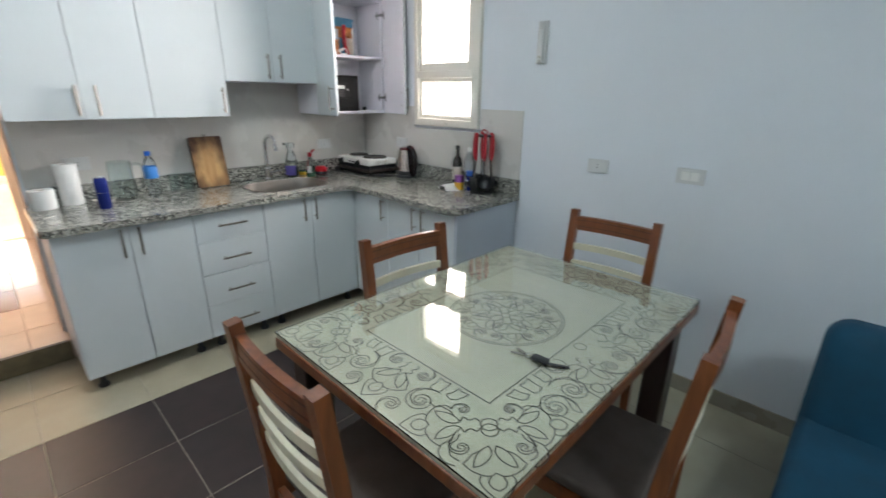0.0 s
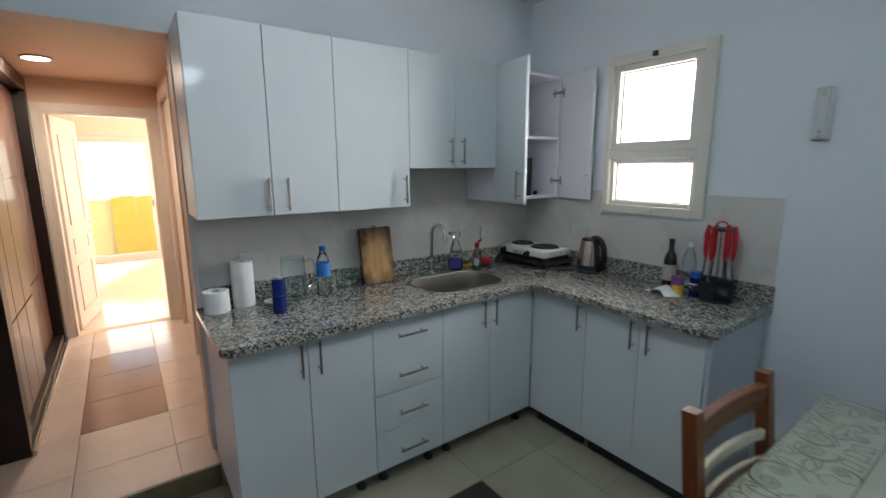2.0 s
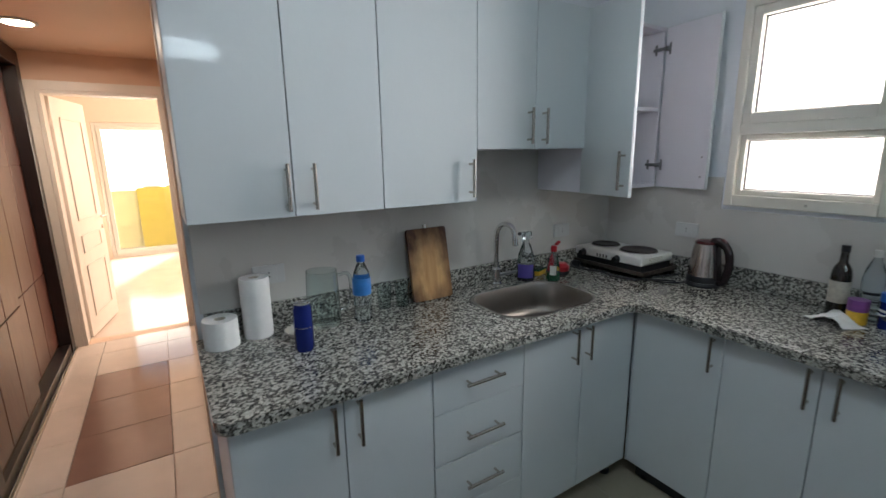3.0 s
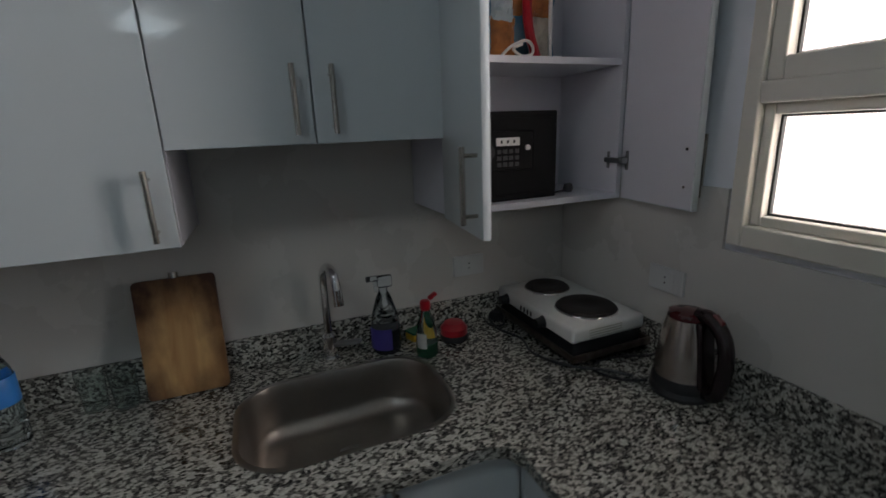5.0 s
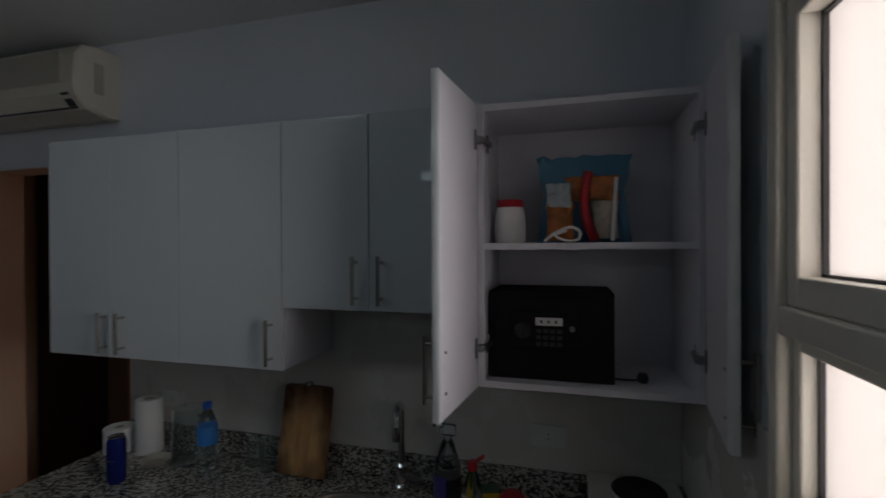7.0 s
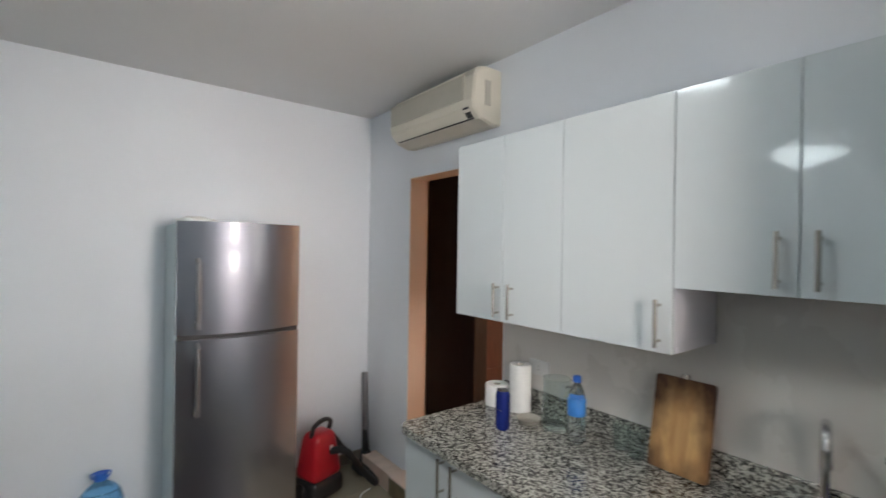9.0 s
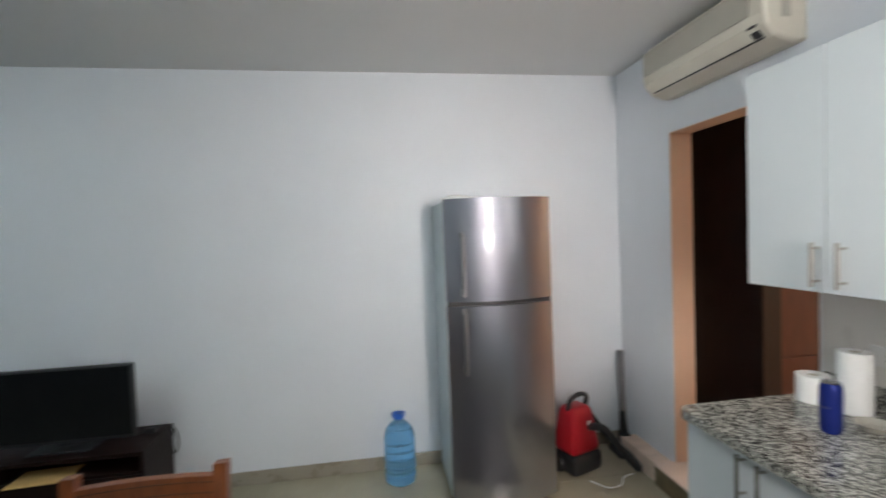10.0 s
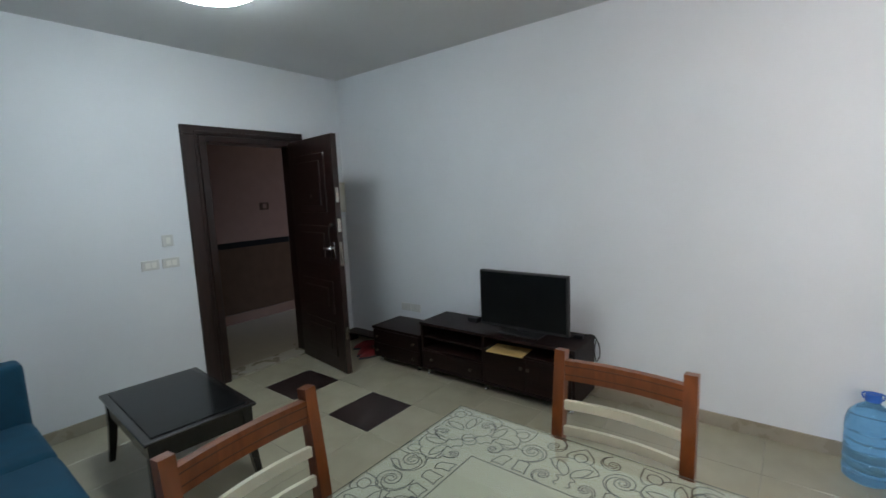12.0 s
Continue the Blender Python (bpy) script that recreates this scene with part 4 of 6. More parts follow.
bm = bmesh.new()
CZ = 0.7664
IX, IY = 0.250, 0.402
LINE = 0.0036
for a, b in (((-IX, -IY), (IX, -IY)), ((IX, -IY), (IX, IY)), ((IX, IY), (-IX, IY)), ((-IX, IY), (-IX, -IY))):
    ribbon(bm, [a, b], 0.004, CZ)


def line(place, pts, sides=(1,)):
    """A smooth carved line through pts, mirrored across the axis for side -1; place maps (along, across) to the top."""
    for sd in sides:
        ribbon(bm, [place(p.x, sd * p.y) for p in smooth_line([(a, b, 0) for a, b in pts], 5)], LINE, CZ)


def axis_at(cx, cy, ang, scale=1.0):
    ca, sa = math.cos(ang) * scale, math.sin(ang) * scale
    return lambda u, v: (cx + u * ca - v * sa, cy + u * sa + v * ca)


def circle(place, u, v, r, n=28):
    ribbon(bm, [place(u + r * math.cos(2 * math.pi * k / n), v + r * math.sin(2 * math.pi * k / n)) for k in range(n + 1)], LINE, CZ)


def fleur(place, neck=True):
    """A tulip 0.2 long: notched neck, two slit leaves, a cup with swept points and a bud."""
    both = (1, -1)
    if neck:
        line(place, [(0.022, 0.011), (0.030, 0.022), (0.040, 0.015), (0.050, 0.016), (0.058, 0.025), (0.066, 0.011)], both)
    line(place, [(0.066, 0.008), (0.084, 0.004), (0.104, 0.012), (0.120, 0.030), (0.125, 0.046)], both)
    line(place, [(0.066, 0.008), (0.078, 0.026), (0.098, 0.040), (0.125, 0.046)], both)
    line(place, [(0.080, 0.030), (0.090, 0.046), (0.108, 0.060), (0.114, 0.067)], both)
    line(place, [(0.114, 0.067), (0.130, 0.054), (0.143, 0.034), (0.147, 0.014), (0.139, 0.0)], both)
    line(place, [(0.143, 0.030), (0.158, 0.036), (0.180, 0.026), (0.208, 0.0)], both)
    line(place, [(0.148, 0.012), (0.160, 0.018), (0.174, 0.013), (0.182, 0.0)], both)


def curl(place, u, v, ang, r, hand, turns=1.5):
    """A double-lined curl that ends outside in a pointed tail."""
    for inset, stop in ((0.0, 1.0), (0.40, 0.62)):
        pts = []
        n = 34
        for k in range(n + 1):
            t = -0.30 + (stop + 0.30) * k / n
            grow = 1 - 0.84 * t if t > 0 else 1 - 1.9 * t
            fade = 1.0 if t > 0 else 1 + t / 0.30
            rr = r * (grow - inset * fade * (1 - 0.4 * max(0.0, t)))
            a = ang + hand * turns * 2 * math.pi * t
            pts.append(place(u + rr * math.cos(a), v + rr * math.sin(a)))
        ribbon(bm, pts, LINE, CZ)


def petal(place, u, v, w, h, lean):
    """A small four-sided petal with bowed edges."""
    line(place, [(u - w, v), (u, v + 0.004), (u + w, v)])
    line(place, [(u - w + lean, v + h), (u + lean, v + h + 0.006), (u + w * 0.8 + lean, v + h)])
    line(place, [(u - w, v), (u - w * 0.8 + lean * 0.4, v + h * 0.5), (u - w + lean, v + h)])
    line(place, [(u + w, v), (u + w * 0.9 + lean * 0.4, v + h * 0.5), (u + w * 0.8 + lean, v + h)])


for sx in (1, -1):
    for sy in (1, -1):
        # each corner: a ring and three tulips, one out to the corner and two across it
        cx, cy = sx * (IX + 0.046), sy * (IY + 0.058)
        out = math.atan2(sy, sx)
        pl = axis_at(cx, cy, out)
        circle(pl, 0, 0, 0.020)
        circle(pl, 0.018, 0, 0.020)
        fleur(pl, neck=False)
        for sd in (1, -1):
            fleur(axis_at(cx, cy, out + sd * math.pi / 2))
            q = lambda u, v, pl=pl, sd=sd: pl(u, sd * v)
            curl(q, 0.070, 0.068, 0.6, 0.021, -1, 1.1)
            line(q, [(0.030, 0.070), (0.046, 0.076), (0.064, 0.092), (0.092, 0.092), (0.108, 0.074)])
            line(q, [(0.060, 0.110), (0.085, 0.118), (0.110, 0.104), (0.122, 0.082)])
            curl(q, -0.052, 0.058, 3.6, 0.018, 1, 1.1)
            line(q, [(-0.052, 0.084), (-0.066, 0.100), (-0.060, 0.122), (-0.078, 0.140)])
        # along the long edge: two curls back to back, petals on the inner line
        e = lambda u, v, sx=sx, sy=sy: (sx * (IX + v), sy * u)
        curl(e, 0.298, 0.124, -0.9, 0.037, 1)
        curl(e, 0.206, 0.118, 2.4, 0.039, -1)
        line(e, [(0.268, 0.180), (0.252, 0.150), (0.246, 0.115)])
        line(e, [(0.268, 0.180), (0.276, 0.160), (0.262, 0.140), (0.250, 0.120)])
        petal(e, 0.330, 0.010, 0.018, 0.040, -0.010)
        petal(e, 0.268, 0.010, 0.020, 0.046, 0.006)
        petal(e, 0.206, 0.010, 0.018, 0.040, 0.010)
        curl(e, 0.150, 0.038, 0.4, 0.024, 1, 1.2)
        line(e, [(0.120, 0.006), (0.108, 0.030), (0.118, 0.052), (0.098, 0.066)])
        fleur(axis_at(sx * (IX + 0.050), sy * 0.036, math.atan2(sy * 0.72, sx * 0.69)))
        curl(e, 0.034, 0.142, -0.6, 0.028, -1, 1.3)
        # along the short edge: a curl pair on each side of the middle tulip
        g = lambda u, v, sx=sx, sy=sy: (sx * u, sy * (IY + v))
        curl(g, 0.122, 0.112, 2.2, 0.036, -1)
        curl(g, 0.080, 0.172, -2.2, 0.025, 1, 1.2)
        petal(g, 0.176, 0.010, 0.018, 0.040, -0.008)
        petal(g, 0.112, 0.010, 0.019, 0.046, 0.006)
        curl(g, 0.056, 0.036, 0.5, 0.022, 1, 1.2)
    circle(axis_at(sx * (IX + 0.030), 0, 0), 0, 0, 0.018)
for sy in (1, -1):
    fleur(axis_at(0, sy * (IY - 0.004), sy * math.pi / 2))
# centre medallion
mid = axis_at(0, 0, 0)
for r in (0.196, 0.187):
    circle(mid, 0, 0, r, 64)
circle(mid, 0, 0, 0.016)
for k in range(6):
    a = math.pi * k / 3 + 0.26
    fleur(axis_at(0, 0, a, 0.86))
    pl = axis_at(0, 0, a + math.pi / 6)
    line(pl, [(0.060, 0.0), (0.082, 0.013), (0.104, 0.0)], (1, -1))
    for sd in (1, -1):
        curl(lambda u, v, sd=sd, pl=pl: pl(u, sd * v), 0.146, 0.024, 2.6, 0.018, 1, 1.3)
part("carved_pattern", bm, "carving_brown", tb, "dark carved scrollwork lines")

keys = thing("car_keys", pose(0.338, 1.784, 0.7756, 0, 0, 5) @ Matrix.Scale(0.85, 4), "black key fob with two metal keys on the glass", "keys")
bm = bmesh.new()
add_box(bm, (-0.03, -0.016, 0.0), (0.03, 0.016, 0.014), 0.006, 3)
part("fob", bm, "black_plastic", keys, smooth=True)
bm = bmesh.new()
add_lathe(bm, [(0.012, 0.002), (0.014, 0.0035), (0.012, 0.005), (0.010, 0.0035), (0.012, 0.002)], 16, (-0.042, 0, 0))
part("ring", bm, "chrome", keys, smooth=True)
for ang, ln in ((200, 0.055), (160, 0.05), (20, 0.07)):
    c, s = math.cos(radians(ang)), math.sin(radians(ang))
    o = Vector((-0.05, 0, 0)) if ang > 90 else Vector((0.028, 0, 0))
    bx("key", (0, -0.006, 0.001), (ln, 0.006, 0.003), "steel_brushed" if ang > 90 else "black_plastic", keys, m=Matrix.Translation(o) @ Matrix.Rotation(radians(ang), 4, "Z"))

# ---- chairs ----


def make_chair(m, label):
    ch = thing("dining_chair", m, label, "chair", "chairs round the table")
    # back legs run up into the back posts, which lean backwards
    for sx in (-1, 1):
        bm = bmesh.new()
        add_tube(bm, [(sx * 0.19, -0.20, 0), (sx * 0.19, -0.185, 0.22), (sx * 0.19, -0.185, 0.46), (sx * 0.19, -0.205, 0.70), (sx * 0.19, -0.235, 0.968)], [0.024, 0.026, 0.027, 0.026, 0.025], 4)
        part("back_post", bm, "chair_wood", ch)
        bx("leg", (sx * 0.185 - 0.019, 0.165, 0), (sx * 0.185 + 0.019, 0.203, 0.43), "chair_wood", ch, bevel=0.004)
        bx("side_rail", (sx * 0.185 - 0.011, -0.17, 0.375), (sx * 0.185 + 0.011, 0.166, 0.43), "chair_wood", ch, bevel=0.003)
        bx("side_stretcher", (sx * 0.185 - 0.009, -0.18, 0.17), (sx * 0.185 + 0.009, 0.166, 0.195), "chair_wood", ch, bevel=0.003)
    bx("front_rail", (-0.168, 0.172, 0.375), (0.168, 0.194, 0.43), "chair_wood", ch, bevel=0.003)
    bx("back_rail", (-0.168, -0.195, 0.375), (0.168, -0.173, 0.43), "chair_wood", ch, bevel=0.003)

    def bowed(name, z0, z1, y, bow, th, mat, label=""):
        bm = bmesh.new()
        n = 14
        prev = None
        for i in range(n + 1):
            t = -1 + 2 * i / n
            x = t * 0.172
            yy = y - bow * (1 - t * t)
            lift = 0.002 * (1 - t * t)
            cur = [bm.verts.new(p) for p in ((x, yy - th / 2, z0 + lift), (x, yy + th / 2, z0 + lift), (x, yy + th / 2, z1 + lift), (x, yy - th / 2, z1 + lift))]
            if prev:
                for k in range(4):
                    bm.faces.new((prev[k], prev[(k + 1) % 4], cur[(k + 1) % 4], cur[k]))
            else:
                bm.faces.new(cur)
            prev = cur
        bm.faces.new(prev)
        es = [e for e in bm.edges if len(e.link_faces) == 2 and e.calc_face_angle(0) > 1.2]
        bmesh.ops.bevel(bm, geom=es, offset=min(0.004, th * 0.3), segments=2, profile=0.5, affect="EDGES")
        return part(name, bm, mat, ch, label, smooth=True)
    tr = bowed("top_rail", 0.872, 0.938, -0.228, 0.012, 0.024, "chair_wood")
    for z in (0.890, 0.920):
        for y in (-0.2158, -0.2402):
            bowed("rail_groove", z, z + 0.0035, y, 0.012, 0.0012, "groove_brown", "darker line cut along the rail")
    for z, y in ((0.775, -0.214), (0.69, -0.206), (0.605, -0.197)):
        bowed("slat", z, z + 0.030, y, 0.018, 0.014, "cream_paint", "curved cream painted slat")
    bm = bmesh.new()
    add_box(bm, (-0.205, -0.165, 0.43), (0.205, 0.21, 0.475), 0.018, 4)
    part("seat", bm, "suede_taupe", ch, "taupe upholstered seat", smooth=True)
    return ch


chair = make_chair(pose(0.066, 1.372, 0), "brown wooden dining chair, three cream slats, taupe upholstered seat")
copy_thing(chair, pose(0.100, 2.545, 0, 0, 0, 184))
copy_thing(chair, pose(-0.167, 1.912, 0, 0, 0, -93))
copy_thing(chair, pose(0.489, 1.955, 0, 0, 0, 95))

# ---- sofa and coffee table ----
so = thing("sofa", pose(0.90, 2.10, 0), "deep blue fabric sofa with rounded backrest along the wall", "sofa")
bm = bmesh.new()
add_box(bm, (0.02, 0.04, 0.08), (1.84, 0.95, 0.27), 0.02, 2)
part("base", bm, "sofa_blue", so, smooth=True)
for a, b in ((0.0, 0.66), (0.664, 1.316), (1.32, 1.84)):
    bm = bmesh.new()
    add_box(bm, (a, 0.0, 0.25), (b, 0.60, 0.425), 0.045, 5)
    part("seat_cushion", bm, "sofa_blue", so, smooth=True)
for a, b in ((0.0, 0.92), (0.924, 1.84)):
    bm = bmesh.new()
    vs = add_box(bm, (a, 0.50, 0.30), (b, 0.72, 0.79), 0.075, 6)
    bmesh.ops.transform(bm, matrix=Matrix.Translation((0, 0.5, 0.3)) @ Matrix.Rotation(radians(-10), 4, "X") @ Matrix.Translation((0, -0.5, -0.3)), verts=bm.verts)
    part("backrest", bm, "sofa_blue", so, smooth=True)
bm = bmesh.new()
add_box(bm, (1.845, 0.0, 0.08), (2.0, 0.93, 0.72), 0.03, 4)
part("armrest", bm, "sofa_blue", so, smooth=True)
for x in (0.1, 1.0, 1.9):
    for y in (0.1, 0.85):
        lathe("foot", [(0, 0), (0.02, 0), (0.028, 0.085), (0, 0.085)], "black_plastic", so, n=12, at=(x, y, 0))

ct = thing("coffee_table", pose(2.362, 1.567, 0, 0, 0, -3.2), "black coffee table with glass inset top and curved legs", "table")
bx("top", (-0.425, -0.265, 0.395), (0.425, 0.265, 0.413), "espresso", ct, bevel=0.006)
bx("inset", (-0.385, -0.225, 0.4132), (0.385, 0.225, 0.419), "black_gloss", ct, bevel=0.002, label="dark glass inset")
for lo, hi in (((-0.39, -0.24, 0.30), (0.39, -0.22, 0.395)), ((-0.39, 0.22, 0.30), (0.39, 0.24, 0.395)), ((-0.40, -0.22, 0.30), (-0.38, 0.22, 0.395)), ((0.38, -0.22, 0.30), (0.40, 0.22, 0.395))):
    bx("apron", lo, hi, "espresso", ct, bevel=0.003)
for sx in (-1, 1):
    for sy in (-1, 1):
        bm = bmesh.new()
        add_tube(bm, smooth_line([(sx * 0.425, sy * 0.245, 0.0), (sx * 0.405, sy * 0.235, 0.10), (sx * 0.385, sy * 0.225, 0.24), (sx * 0.38, sy * 0.222, 0.394)], 4), [0.021 + 0.0012 * k for k in range(13)], 4)
        part("leg", bm, "espresso", ct)

# ---- television corner ----
tv_u = thing("tv_stand", pose(0, S + 0.014, 0), "dark brown wooden television stand with open shelves, drawers and doors", "stand")
D = 0.36
for nm, lo, hi in (("top", (0.73, 0, 0.43), (2.05, D + 0.01, 0.452)), ("side", (0.735, 0, 0.06), (0.755, D, 0.43)), ("side", (2.025, 0, 0.06), (2.045, D, 0.43)), ("divider", (1.43, 0, 0.06), (1.45, D, 0.43)), ("bottom", (0.755, 0, 0.06), (1.43, D, 0.08)), ("bottom", (1.45, 0, 0.06), (2.025, D, 0.08)), ("back", (0.755, 0, 0.08), (2.025, 0.008, 0.43)), ("shelf", (1.45, 0.008, 0.315), (2.025, D - 0.02, 0.33)), ("shelf", (1.45, 0.008, 0.215), (2.025, D, 0.232)), ("shelf", (0.755, 0.008, 0.325), (1.43, D, 0.342))):
    bx(nm, lo, hi, "tv_wood", tv_u, bevel=0.002)
dw = bx("drawer", (1.455, D - 0.018, 0.085), (2.02, D + 0.004, 0.213), "tv_wood", tv_u, bevel=0.003)
for x in (1.55, 1.93):
    lathe("knob", [(0.006, 0), (0.006, 0.01), (0.013, 0.016), (0.010, 0.024), (0, 0.026)], "carving_brown", dw, n=12).matrix_basis = pose(x, D + 0.004, 0.15, -90, 0, 0)
for x0, x1, k in ((0.76, 1.09, 1.065), (1.094, 1.427, 1.12)):
    dd = bx("door", (x0, D - 0.018, 0.085), (x1, D + 0.004, 0.323), "tv_wood", tv_u, bevel=0.003)
    lathe("knob", [(0.006, 0), (0.006, 0.01), (0.013, 0.016), (0.010, 0.024), (0, 0.026)], "carving_brown", dd, n=12).matrix_basis = pose(k, D + 0.004, 0.255, -90, 0, 0)
for x in (0.78, 1.44, 2.0):
    for y in (0.05, D - 0.04):
        lathe("foot", [(0, 0), (0.018, 0), (0.018, 0.012), (0.011, 0.02), (0.011, 0.06), (0, 0.06)], "chrome", tv_u, n=12, at=(x, y, 0), label="chrome foot")

tv_l = thing("drawer_chest", pose(2.065, S + 0.014, 0), "low dark brown wooden chest with two drawers", "chest")
bx("body", (0, 0, 0.05), (0.55, 0.355, 0.31), "tv_wood", tv_l, bevel=0.002)
bx("top", (-0.008, 0, 0.31), (0.558, 0.37, 0.332), "tv_wood", tv_l, bevel=0.002)
for z0, z1 in ((0.06, 0.18), (0.185, 0.305)):
    dw = bx("drawer", (0.006, 0.356, z0), (0.544, 0.37, z1), "tv_wood", tv_l, bevel=0.003)
    for x in (0.06, 0.49):
        lathe("knob", [(0.006, 0), (0.006, 0.01), (0.013, 0.016), (0.010, 0.024), (0, 0.026)], "carving_brown", dw, n=12).matrix_basis = pose(x, 0.37, (z0 + z1) / 2, -90, 0, 0)
for x in (0.05, 0.5):
    for y in (0.05, 0.32):
        lathe("foot", [(0, 0), (0.018, 0), (0.018, 0.012), (0.011, 0.02), (0.011, 0.05), (0, 0.05)], "chrome", tv_l, n=12, at=(x, y, 0), label="chrome foot")

tv = thing("television", pose(1.182, -0.305, 0.4525), "black flat-screen television, switched off, on the stand", "television")
bx("casing", (-0.352, -0.04, 0.03), (0.350, 0.0, 0.452), "black_plastic", tv, bevel=0.006)
bx("screen", (-0.338, 0.0002, 0.05), (0.338, 0.002, 0.44), "black_gloss", tv, label="glossy dark screen")
bx("neck", (-0.05, -0.03, 0.01), (0.05, -0.012, 0.05), "black_plastic", tv, bevel=0.003)
bx("base", (-0.16, -0.10, 0.0), (0.16, 0.07, 0.012), "black_plastic", tv, bevel=0.004)
rt = thing("set_top_box", pose(1.66, -0.40, 0.4525), "small black set-top box beside the television", "box")
bx("body", (-0.045, -0.03, 0), (0.045, 0.03, 0.035), "black_plastic", rt, bevel=0.004)
rt = thing("power_adapter", pose(0.80, -0.42, 0.4525), "black plug adapter with tangled cable on the stand", "adapter")
bx("body", (-0.03, -0.02, 0), (0.03, 0.02, 0.03), "black_plastic", rt, bevel=0.004)
tube("cable", ((-0.02, 0, 0.02), (-0.08, -0.03, 0.03), (-0.115, -0.05, -0.03), (-0.125, -0.05, -0.11), (-0.10, -0.05, -0.16), (-0.085, -0.06, -0.09), (-0.088, -0.08, -0.02)), 0.004, "black_plastic", rt)
tube("cable", ((0.03, 0, 0.01), (0.09, 0.03, 0.006), (0.14, -0.02, 0.006)), 0.004, "black_plastic", rt)
en = thing("envelope", pose(1.24, -0.225, 0.3445, 0, 0, 4), "yellow-brown paper envelope on the open shelf", "envelope")
bx("sheet", (-0.14, -0.08, 0), (0.14, 0.10, 0.006), "envelope", en, bevel=0.001)
bx("flap", (-0.14, 0.06, 0.0062), (0.14, 0.10, 0.0075), "envelope", en)


def shoe(m):
    sh = thing("shoe", m, "red shoe with black sole on the floor", "shoe", "pair of shoes")
    for name, z0, z1, mat, k in (("sole", 0.0, 0.018, "black_plastic", 1.0), ("upper", 0.018, 0.06, "shoe_red", 0.92)):
        bm = bmesh.new()
        n = 20
        lo, hi = [], []
        for i in range(n):
            a = 2 * math.pi * i / n
            x, y = 0.12 * math.cos(a), (0.042 - 0.008 * math.cos(a)) * math.sin(a)
            lo.append(bm.verts.new((x * k, y * k, z0)))
            hi.append(bm.verts.new((x * k * 0.9, y * k * 0.75, z1 - (0.03 * max(0, math.cos(a)) if name == "upper" else 0))))
        for i in range(n):
            bm.faces.new((lo[i], lo[(i + 1) % n], hi[(i + 1) % n], hi[i]))
        bm.faces.new(lo)
        if name == "sole":
            bm.faces.new(hi)
        else:
            inner = [bm.verts.new((v.co.x * 0.7 - 0.02, v.co.y * 0.7, 0.024)) for v in hi]
            for i in range(n):
                bm.faces.new((hi[i], hi[(i + 1) % n], inner[(i + 1) % n], inner[i]))
            bm.faces.new(inner)
        part(name, bm, mat, sh, smooth=True)
    return sh


s1 = shoe(pose(2.73, -0.22, 0, 0, 0, 70))
copy_thing(s1, pose(2.84, -0.26, 0, 0, 0, 95))
copy_thing(s1, pose(2.96, -0.36, 0, 0, 0, 60))
rk = thing("shoe_mat", pose(2.95, -0.36, 0), "dark low shoe rack against the corner wall", "rack")
bx("board", (-0.28, -0.17, 0.10), (0.33, -0.02, 0.115), "tv_wood", rk, bevel=0.002)
for x in (-0.27, 0.31):
    bx("support", (x - 0.01, -0.17, 0), (x + 0.01, -0.02, 0.10), "tv_wood", rk)

# ---- fridge corner ----
fr = thing("fridge", pose(-1.264, -0.02, 0), "tall silver fridge-freezer with curved doors and vertical handles", "fridge")
bx("cabinet", (-0.305, -0.50, 0.03), (0.305, -0.03, 1.758), "fridge_side", fr, bevel=0.006, label="painted steel cabinet, teal shading of its side put into the colour")


def curved_door(name, z0, z1):
    bm = bmesh.new()
    n = 18
    prev = None
    for i in range(n + 1):
        t = -1 + 2 * i / n
        x = t * 0.308
        y = 0.082 - 0.07 * t * t
        cur = [bm.verts.new(p) for p in ((x, -0.028, z0), (x, y, z0), (x, y, z1), (x, -0.028, z1))]
        if prev:
            for k in range(4):
                bm.faces.new((prev[k], prev[(k + 1) % 4], cur[(k + 1) % 4], cur[k]))
        else:
            bm.faces.new(cur)
        prev = cur
    bm.faces.new(prev)
    es = [e for e in bm.edges if len(e.link_faces) == 2 and e.calc_face_angle(0) > 1.2]
    bmesh.ops.bevel(bm, geom=es, offset=0.005, segments=2, profile=0.5, affect="EDGES")
    return part(name, bm, "fridge_silver", fr, "curved silver door", smooth=True)


up_d = curved_door("freezer_door", 1.190, 1.766)
lo_d = curved_door("fridge_door", 0.03, 1.164)
bx("gap_strip", (-0.30, -0.03, 1.163), (0.30, 0.018, 1.191), "black_plastic", fr)
bx("plinth", (-0.29, -0.06, 0.0), (0.29, -0.031, 0.029), "black_plastic", fr)
for z0, z1, prt in ((1.235, 1.57, up_d), (0.80, 1.145, lo_d)):
    bm = bmesh.new()
    add_tube(bm, [(0.22, 0.05, z0), (0.22, 0.085, z0 + 0.02), (0.22, 0.088, (z0 + z1) / 2), (0.22, 0.085, z1 - 0.02), (0.22, 0.05, z1)], 0.012, 10)
    part("handle", bm, "handle_grey", prt, smooth=True)
    bx("handle_cap", (0.208, 0.045, z0 - 0.012), (0.232, 0.095, z0 + 0.03), "handle_grey", prt, bevel=0.004)
pb = thing("plastic_bag", pose(-1.06, -0.13, 1.7585), "crumpled white plastic bag on top of the fridge", "bag")
bm = bmesh.new()
bmesh.ops.create_icosphere(bm, subdivisions=3, radius=0.07)
for v in bm.verts:
    v.co = Vector((v.co.x * 1.3, v.co.y, max(-0.012, v.co.z * 0.38))) * (1 + 0.35 * noise.noise(v.co * 30))
    v.co.z = max(0.0, v.co.z + 0.012)
part("sheet", bm, "paper_white", pb, smooth=True)

